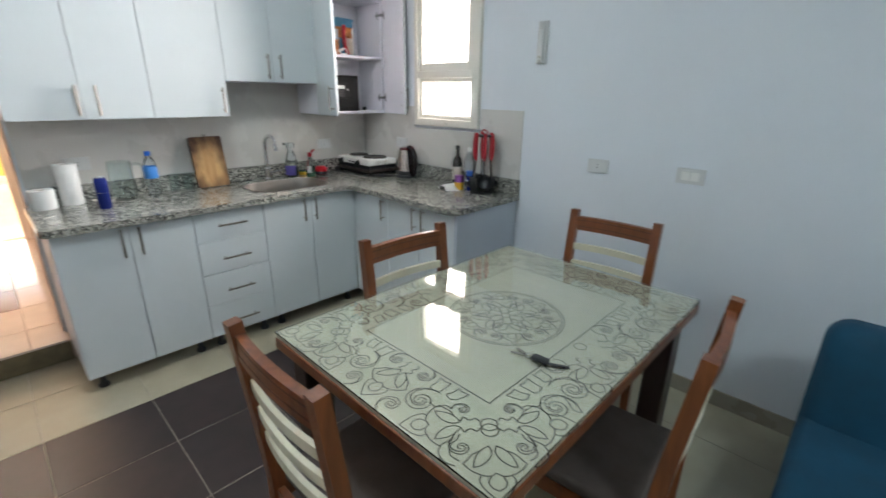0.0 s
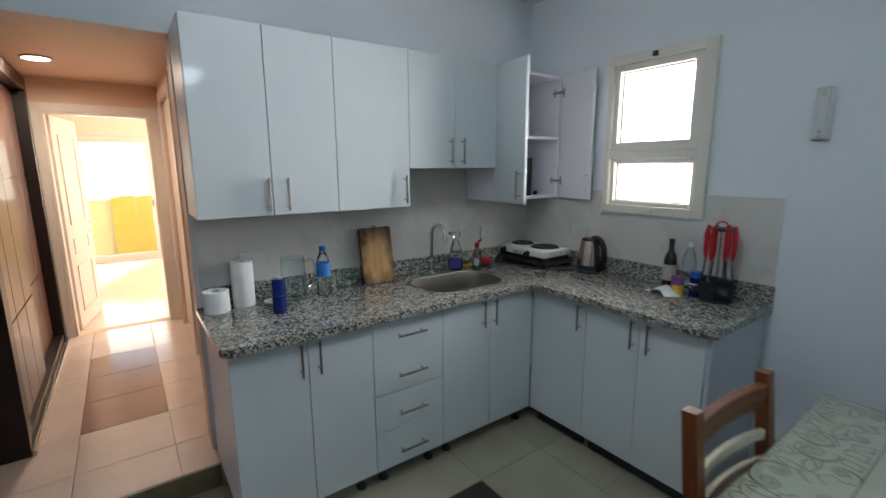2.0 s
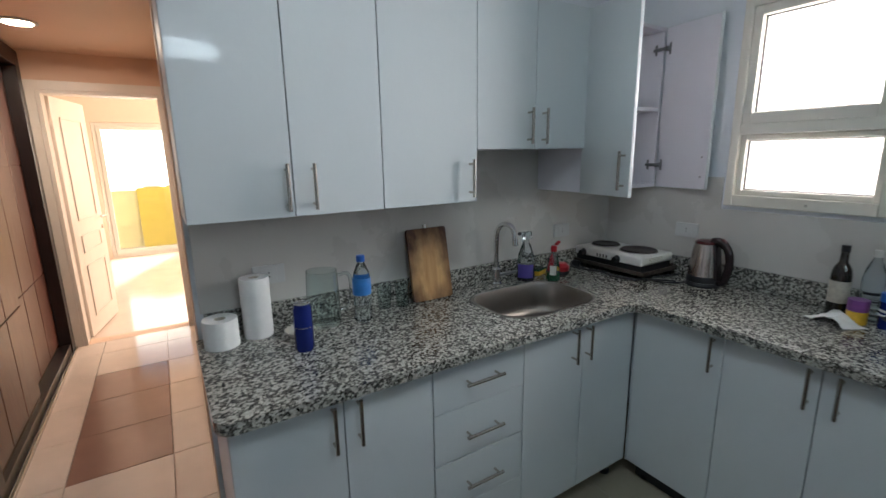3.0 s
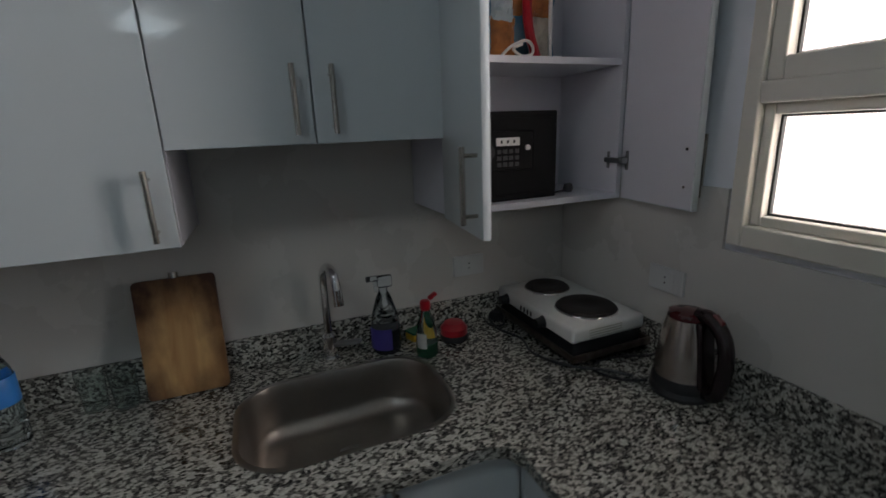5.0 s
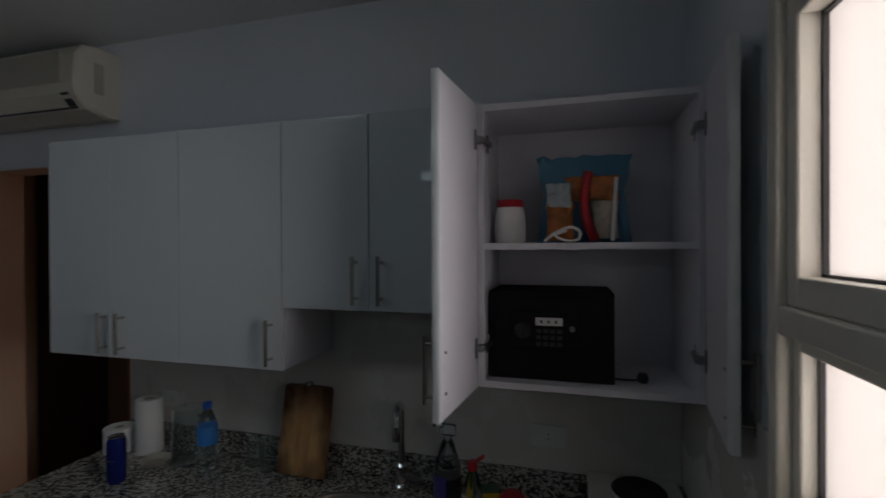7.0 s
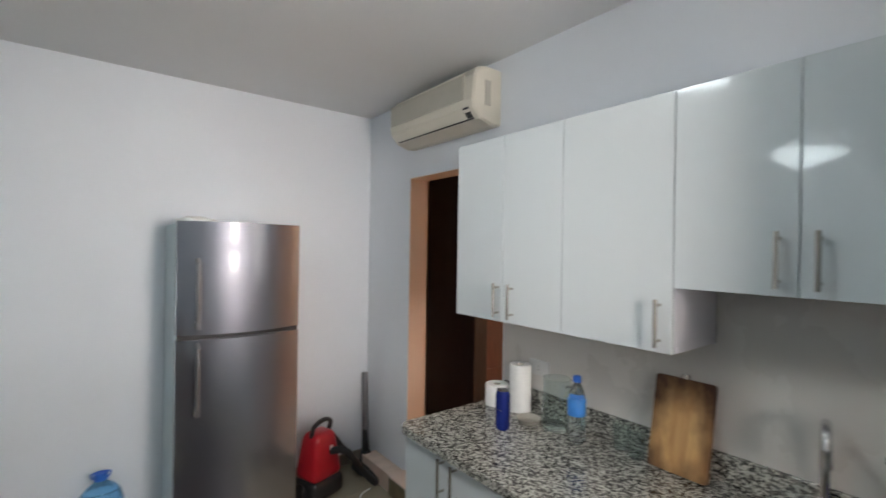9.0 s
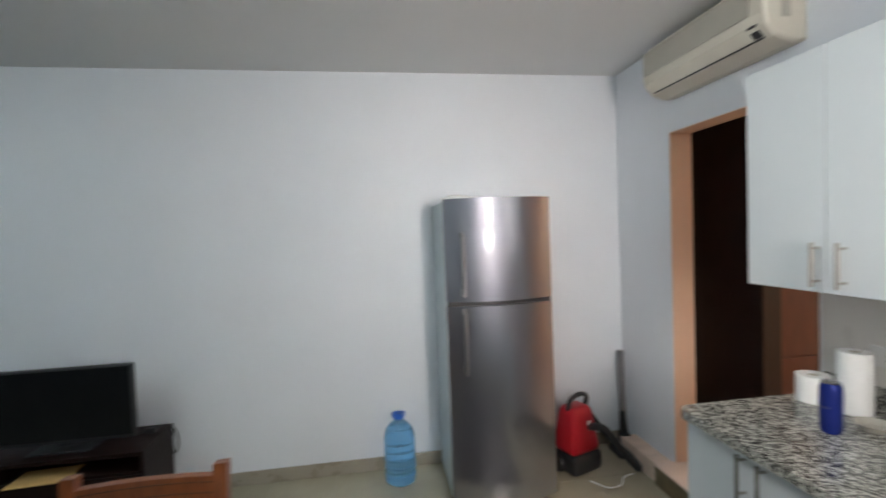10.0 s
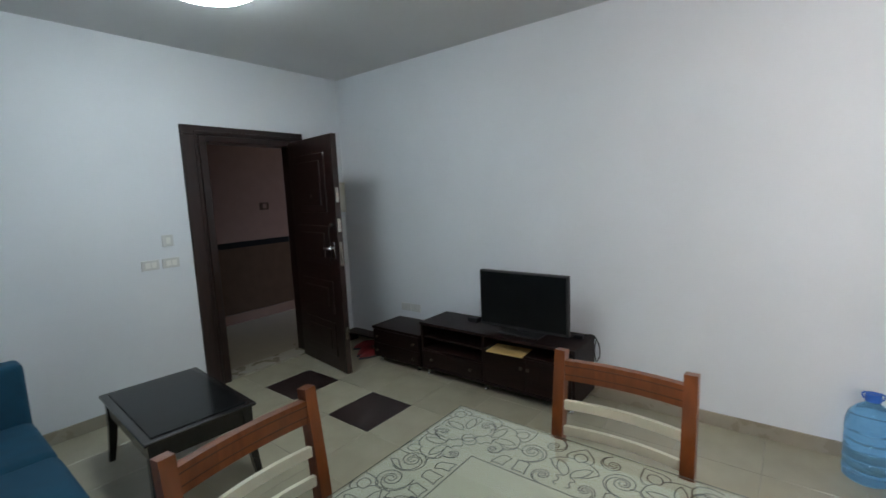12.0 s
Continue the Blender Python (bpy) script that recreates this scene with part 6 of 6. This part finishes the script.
part("spout", bm, "kettle_steel", kt, smooth=True)
tube("cord", [(x * 0.998 - y * 0.070, y * 0.998 + x * 0.070, z) for x, y, z in ((-0.06, -0.06, 0.008), (-0.10, -0.12, 0.005), (-0.17, -0.15, 0.005), (-0.21, -0.10, 0.005), (-0.20, -0.02, 0.005), (-0.17, 0.06, 0.005), (-0.17, 0.10, 0.006))], 0.004, "black_plastic", kt)

# bottles by the utensil stand
wn2 = thing("dark_bottle", pose(-1.165, 3.065, TOPZ), "dark glass bottle with beige label", "bottle")
lathe("body", [(0, 0.002), (0.03, 0), (0.033, 0.006), (0.033, 0.16), (0.028, 0.185), (0.014, 0.21), (0.0125, 0.265)], "bottle_dark", wn2)
lathe("label", [(0.0335, 0.05), (0.0338, 0.051), (0.0338, 0.135), (0.0335, 0.136)], "label_beige", wn2, label="beige paper label")
lathe("cap", [(0.0145, 0.25), (0.0145, 0.275), (0, 0.276)], "black_plastic", wn2)
cb2 = thing("oil_bottle", pose(-1.075, 3.085, TOPZ), "clear plastic bottle with white cap", "bottle")
o = lathe("body", [(0, 0.002), (0.032, 0), (0.035, 0.008), (0.032, 0.1), (0.035, 0.16), (0.026, 0.2), (0.012, 0.235), (0.012, 0.25)], "bottle_clear", cb2)
o.visible_shadow = False
lathe("cap", [(0.014, 0.242), (0.014, 0.268), (0, 0.27)], "white_plastic", cb2)
yl = thing("spice_tub", pose(-1.085, 3.0, TOPZ) @ Matrix.Scale(0.82, 4), "yellow and purple printed food tub", "tub")
lathe("body", [(0, 0), (0.036, 0), (0.038, 0.01), (0.038, 0.085)], "yellow_pack", yl)
lathe("band", [(0.0385, 0.06), (0.0388, 0.061), (0.0388, 0.099), (0.038, 0.1)], "purple_pack", yl)
lathe("lid", [(0.039, 0.1), (0.04, 0.102), (0.039, 0.112), (0, 0.113)], "purple_pack", yl)
bl = thing("blue_jar", pose(-1.005, 3.02, TOPZ), "small blue plastic jar with pale lettering bars", "jar")
lathe("body", [(0, 0), (0.026, 0), (0.027, 0.006), (0.027, 0.1)], "can_blue", bl)
lathe("lid", [(0.029, 0.1), (0.0295, 0.102), (0.029, 0.13), (0, 0.131)], "cap_blue", bl)
for z in (0.045, 0.062):
    lathe("bar", [(0.0272, z), (0.0276, z + 0.001), (0.0276, z + 0.008), (0.0272, z + 0.009)], "paper_white", bl)
cl2 = thing("paper_napkin", pose(-1.13, 2.945, TOPZ, 0, 0, -25), "crumpled white paper napkin", "napkin")
bm = bmesh.new()
bmesh.ops.create_grid(bm, x_segments=18, y_segments=12, size=0.5)
for v in bm.verts:
    x, y = v.co.x * 0.15, v.co.y * 0.10
    z = 0.045 * max(0, math.cos(x * 24 + y * 9)) * (0.7 + 0.5 * noise.noise(Vector((x * 20, y * 30, 1)))) + 0.012 * noise.noise(Vector((x * 50, y * 60, 3)))
    v.co = Vector((x, y, max(0.002, z)))
ext = bmesh.ops.solidify(bm, geom=list(bm.faces), thickness=0.0015)
part("sheet", bm, "paper_white", cl2, smooth=True)

us = thing("utensil_stand", pose(-0.912, 3.030, TOPZ), "rotating stand of black kitchen utensils with red handles", "utensil stand")
lathe("base", [(0, 0), (0.075, 0), (0.076, 0.008), (0.05, 0.016), (0.012, 0.022), (0, 0.022)], "black_plastic", us, n=28)
rod("pole", (0, 0, 0.02), (0, 0, 0.36), 0.006, "chrome", us)
lathe("hanger", [(0, 0.355), (0.05, 0.352), (0.055, 0.358), (0.05, 0.364), (0, 0.366)], "black_plastic", us)
tube("top_loop", ((-0.02, 0, 0.364), (-0.022, 0, 0.385), (0, 0, 0.395), (0.022, 0, 0.385), (0.02, 0, 0.364)), 0.004, "red_plastic", us)
for k in range(6):
    a = 2 * math.pi * k / 6 + 0.3
    c, s = math.cos(a), math.sin(a)
    bm = bmesh.new()
    add_tube(bm, [(c * 0.056, s * 0.056, 0.21), (c * 0.06, s * 0.06, 0.25), (c * 0.06, s * 0.06, 0.33), (c * 0.054, s * 0.054, 0.375)], [0.008, 0.0125, 0.0135, 0.009], 8)
    hd = part("utensil_handle", bm, "red_plastic", us, "red plastic handle", smooth=True)
    bm = bmesh.new()
    add_tube(bm, [(c * 0.056, s * 0.056, 0.215), (c * 0.06, s * 0.06, 0.15), (c * 0.068, s * 0.068, 0.10)], 0.0045, 6)
    part("shaft", bm, "black_plastic" if k % 2 else "steel_brushed", hd, smooth=True)
    bm = bmesh.new()
    if k % 2:
        bmesh.ops.create_uvsphere(bm, u_segments=14, v_segments=8, radius=0.052)
        bmesh.ops.delete(bm, geom=[v for v in bm.verts if v.co.z > 0.012], context="VERTS")
        bmesh.ops.solidify(bm, geom=list(bm.faces), thickness=0.002)
        bmesh.ops.transform(bm, matrix=Matrix.Translation((c * 0.075, s * 0.075, 0.078)) @ Matrix.Rotation(a, 4, "Z") @ Matrix.Rotation(radians(35), 4, "Y"), verts=bm.verts)
    else:
        add_box(bm, (-0.004, -0.040, -0.06), (0.001, 0.040, 0.03), 0.002, 1, Matrix.Translation((c * 0.072, s * 0.072, 0.075)) @ Matrix.Rotation(a, 4, "Z") @ Matrix.Rotation(radians(8), 4, "Y"))
    part("head", bm, "black_plastic", hd, smooth=True)

# ---- in the open wall cabinet ----
sf = thing("safe", pose(-2.28, 2.578, 1.3535), "small black steel safe with keypad inside the cabinet", "safe")
bx("body", (0, 0, 0), (0.218, 0.342, 0.25), "safe_black", sf, bevel=0.004)
dr = bx("door", (0.2185, 0.018, 0.018), (0.226, 0.324, 0.232), "safe_black", sf, bevel=0.002)
bx("keypad", (0.2262, 0.062, 0.088), (0.2305, 0.252, 0.196), "safe_black", dr, bevel=0.004, label="raised black keypad plate")
bx("display", (0.2308, 0.132, 0.157), (0.2325, 0.206, 0.179), "white_plastic", dr, label="pale display strip")
for k in range(3):
    bx("bar", (0.2327, 0.145 + 0.02 * k, 0.164), (0.2331, 0.151 + 0.02 * k, 0.172), "black_plastic", dr)
for r in range(3):
    for c in range(4):
        bx("key", (0.2307, 0.134 + 0.019 * c, 0.100 + 0.018 * r), (0.2328, 0.147 + 0.019 * c, 0.111 + 0.018 * r), "key_grey", dr, bevel=0.0008)
rod("dial", (0.2305, 0.097, 0.143), (0.252, 0.097, 0.143), 0.023, "black_plastic", dr, r2=0.020, n=24, label="round black dial")
bx("dial_grip", (0.252, 0.093, 0.123), (0.258, 0.101, 0.163), "black_plastic", dr, bevel=0.002)
rod("button", (0.2307, 0.231, 0.150), (0.238, 0.231, 0.150), 0.0075, "handle_grey", dr, label="round steel button")
SHZ = 1.7415
wj = thing("plastic_jar", pose(-2.12, 2.632, SHZ) @ Matrix.Scale(0.95, 4), "white plastic jar with red lid", "jar")
lathe("body", [(0, 0), (0.043, 0), (0.048, 0.008), (0.049, 0.05), (0.046, 0.09), (0.041, 0.112)], "white_plastic", wj)
lathe("lid", [(0.041, 0.111), (0.0425, 0.113), (0.041, 0.134), (0, 0.136)], "red_plastic", wj)
sn = thing("snack_bag", pose(-2.17, 2.825, SHZ) @ Matrix.Scale(1.2, 4), "printed snack bag with blue top and orange print", "bag")
def pillow(name, y0, y1, z0, z1, th, mat, ob, xo=0.0, seed=1):
    bm = bmesh.new()
    n, m_ = 12, 12
    for side in (1, -1):
        g = [[bm.verts.new((xo + side * th * (math.sin(math.pi * i / n) * math.sin(math.pi * j / m_)) ** 0.6 + 0.006 * noise.noise(Vector((i * 0.6, j * 0.6, seed))), (y0 + y1) / 2 + (y1 - y0) * (i / n - 0.5) * (1 - 0.14 * math.sin(math.pi * j / m_) + 0.05 * noise.noise(Vector((j * 0.5, seed, 2)))), z0 + (z1 - z0) * j / m_ * (1 + 0.05 * noise.noise(Vector((i * 0.7, seed, 4))))))  for j in range(m_ + 1)] for i in range(n + 1)]
        for i in range(n):
            for j in range(m_):
                bm.faces.new((g[i][j], g[i + 1][j], g[i + 1][j + 1], g[i][j + 1]))
    return part(name, bm, mat, ob, smooth=True)
pillow("film", -0.10, 0.13, 0.0, 0.215, 0.03, "bag_blue", sn)
pillow("window_film", -0.085, 0.115, 0.004, 0.15, 0.012, "bottle_clear", sn, 0.026, 2).visible_shadow = False
pillow("print", -0.075, -0.005, 0.005, 0.095, 0.010, "orange_snack", sn, 0.034, 3)
pillow("print", -0.03, 0.10, 0.10, 0.16, 0.008, "orange_snack", sn, 0.030, 9)
pillow("print", 0.03, 0.095, 0.01, 0.10, 0.008, "label_beige", sn, 0.032, 5)
pillow("print", -0.075, -0.01, 0.085, 0.145, 0.010, "fridge_side", sn, 0.036, 7)
rs = thing("red_strap", pose(-2.105, 2.850, SHZ) @ Matrix.Scale(1.15, 4), "red plastic handle lying against the bag", "strap")
tube("body", ((0.0, 0.02, 0.006), (0.0, 0.0, 0.06), (-0.005, -0.005, 0.12), (-0.01, 0.005, 0.175)), 0.012, "red_plastic", rs)
rod("pen", (0.0, 0.06, 0.004), (-0.015, 0.07, 0.16), 0.005, "white_plastic", rs)
wc = thing("white_cable", pose(-2.06, 2.795, SHZ), "loop of thin white cable on the shelf", "cable")
tube("cord", ((0, -0.06, 0.004), (0.0, -0.03, 0.028), (0.005, 0.01, 0.042), (0.0, 0.035, 0.03), (0.005, 0.03, 0.008), (0.0, 0.0, 0.005), (0.01, -0.03, 0.02), (0.005, 0.0, 0.033)), 0.004, "white_plastic", wc)
kn = thing("black_plug", pose(-2.10, 2.995, 1.3535), "small black plug on the cabinet bottom", "plug")
lathe("body", [(0, 0), (0.012, 0.003), (0.016, 0.014), (0.012, 0.028), (0, 0.03)], "black_plastic", kn, n=14)
tube("cord", ((-0.005, 0, 0.008), (-0.01, -0.04, 0.004), (-0.015, -0.07, 0.004)), 0.003, "black_plastic", kn)

# ---- floor pieces ----
tagged(bx("floor", (W - 0.0, S, -0.08), (E + 0.17, N, -0.0022), "grout"), "beige tiled floor with inset dark brown tiles", "floor", kind="structure")
floor = bpy.data.objects["floor"]
tile_meshes = {}


def lay_tile(parent, x0, y0, x1, y1, top, mat):
    g = 0.0016
    key = (round(x1 - x0, 4), round(y1 - y0, 4), round(top, 3), mat)
    if key not in tile_meshes:
        bm = bmesh.new()
        sx, sy = (x1 - x0) / 2 - g, (y1 - y0) / 2 - g
        lowv = [bm.verts.new((a * sx, b * sy, top - 0.012)) for a, b in ((-1, -1), (1, -1), (1, 1), (-1, 1))]
        mid = [bm.verts.new((a * sx, b * sy, top - 0.0015)) for a, b in ((-1, -1), (1, -1), (1, 1), (-1, 1))]
        upv = [bm.verts.new((a * (sx - 0.0015), b * (sy - 0.0015), top)) for a, b in ((-1, -1), (1, -1), (1, 1), (-1, 1))]
        for p, q in ((lowv, mid), (mid, upv)):
            for i in range(4):
                bm.faces.new((p[i], p[(i + 1) % 4], q[(i + 1) % 4], q[i]))
        bm.faces.new(upv)
        me = bpy.data.meshes.new("tile")
        bm.to_mesh(me)
        bm.free()
        me.materials.append(M[mat])
        tile_meshes[key] = me
    ob = new("tile", tile_meshes[key])
    ob.parent = parent
    ob.location = ((x0 + x1) / 2, (y0 + y1) / 2, 0)


def cuts(a, b, origin, pitch):
    k = math.ceil((a - origin) / pitch + 1e-6)
    out = [a]
    while origin + k * pitch < b - 1e-6:
        out.append(origin + k * pitch)
        k += 1
    return out + [b]


xs, ys = cuts(W, E + 0.0, -1.465, 0.4025), cuts(S, N, 1.135, 0.425)
for x0, x1 in zip(xs, xs[1:]):
    for y0, y1 in zip(ys, ys[1:]):
        cx, cy = (x0 + x1) / 2, (y0 + y1) / 2
        dark = (-1.47 < cx < -0.25 and 0.28 < cy < 1.99) or (1.75 < cx < 2.16 and 0.28 < cy < 0.72) or (2.55 < cx < 2.97 and 0.28 < cy < 0.72)
        lay_tile(floor, x0, y0, x1, y1, 0.0, "dark_tile" if dark else "beige_tile")
hall = bpy.data.objects["hall_floor_slab"]
xs, ys = cuts(-4.75, -2.19, -2.885, 0.40), [-0.4, -0.05, 0.35, 0.76, 1.03]
for x0, x1 in zip(xs, xs[1:]):
    for y0, y1 in zip(ys, ys[1:]):
        cx, cy = (x0 + x1) / 2, (y0 + y1) / 2
        if x1 > -2.25:
            y0, y1 = max(y0, 0.0), min(y1, 0.925)
            if y1 - y0 < 0.02:
                continue
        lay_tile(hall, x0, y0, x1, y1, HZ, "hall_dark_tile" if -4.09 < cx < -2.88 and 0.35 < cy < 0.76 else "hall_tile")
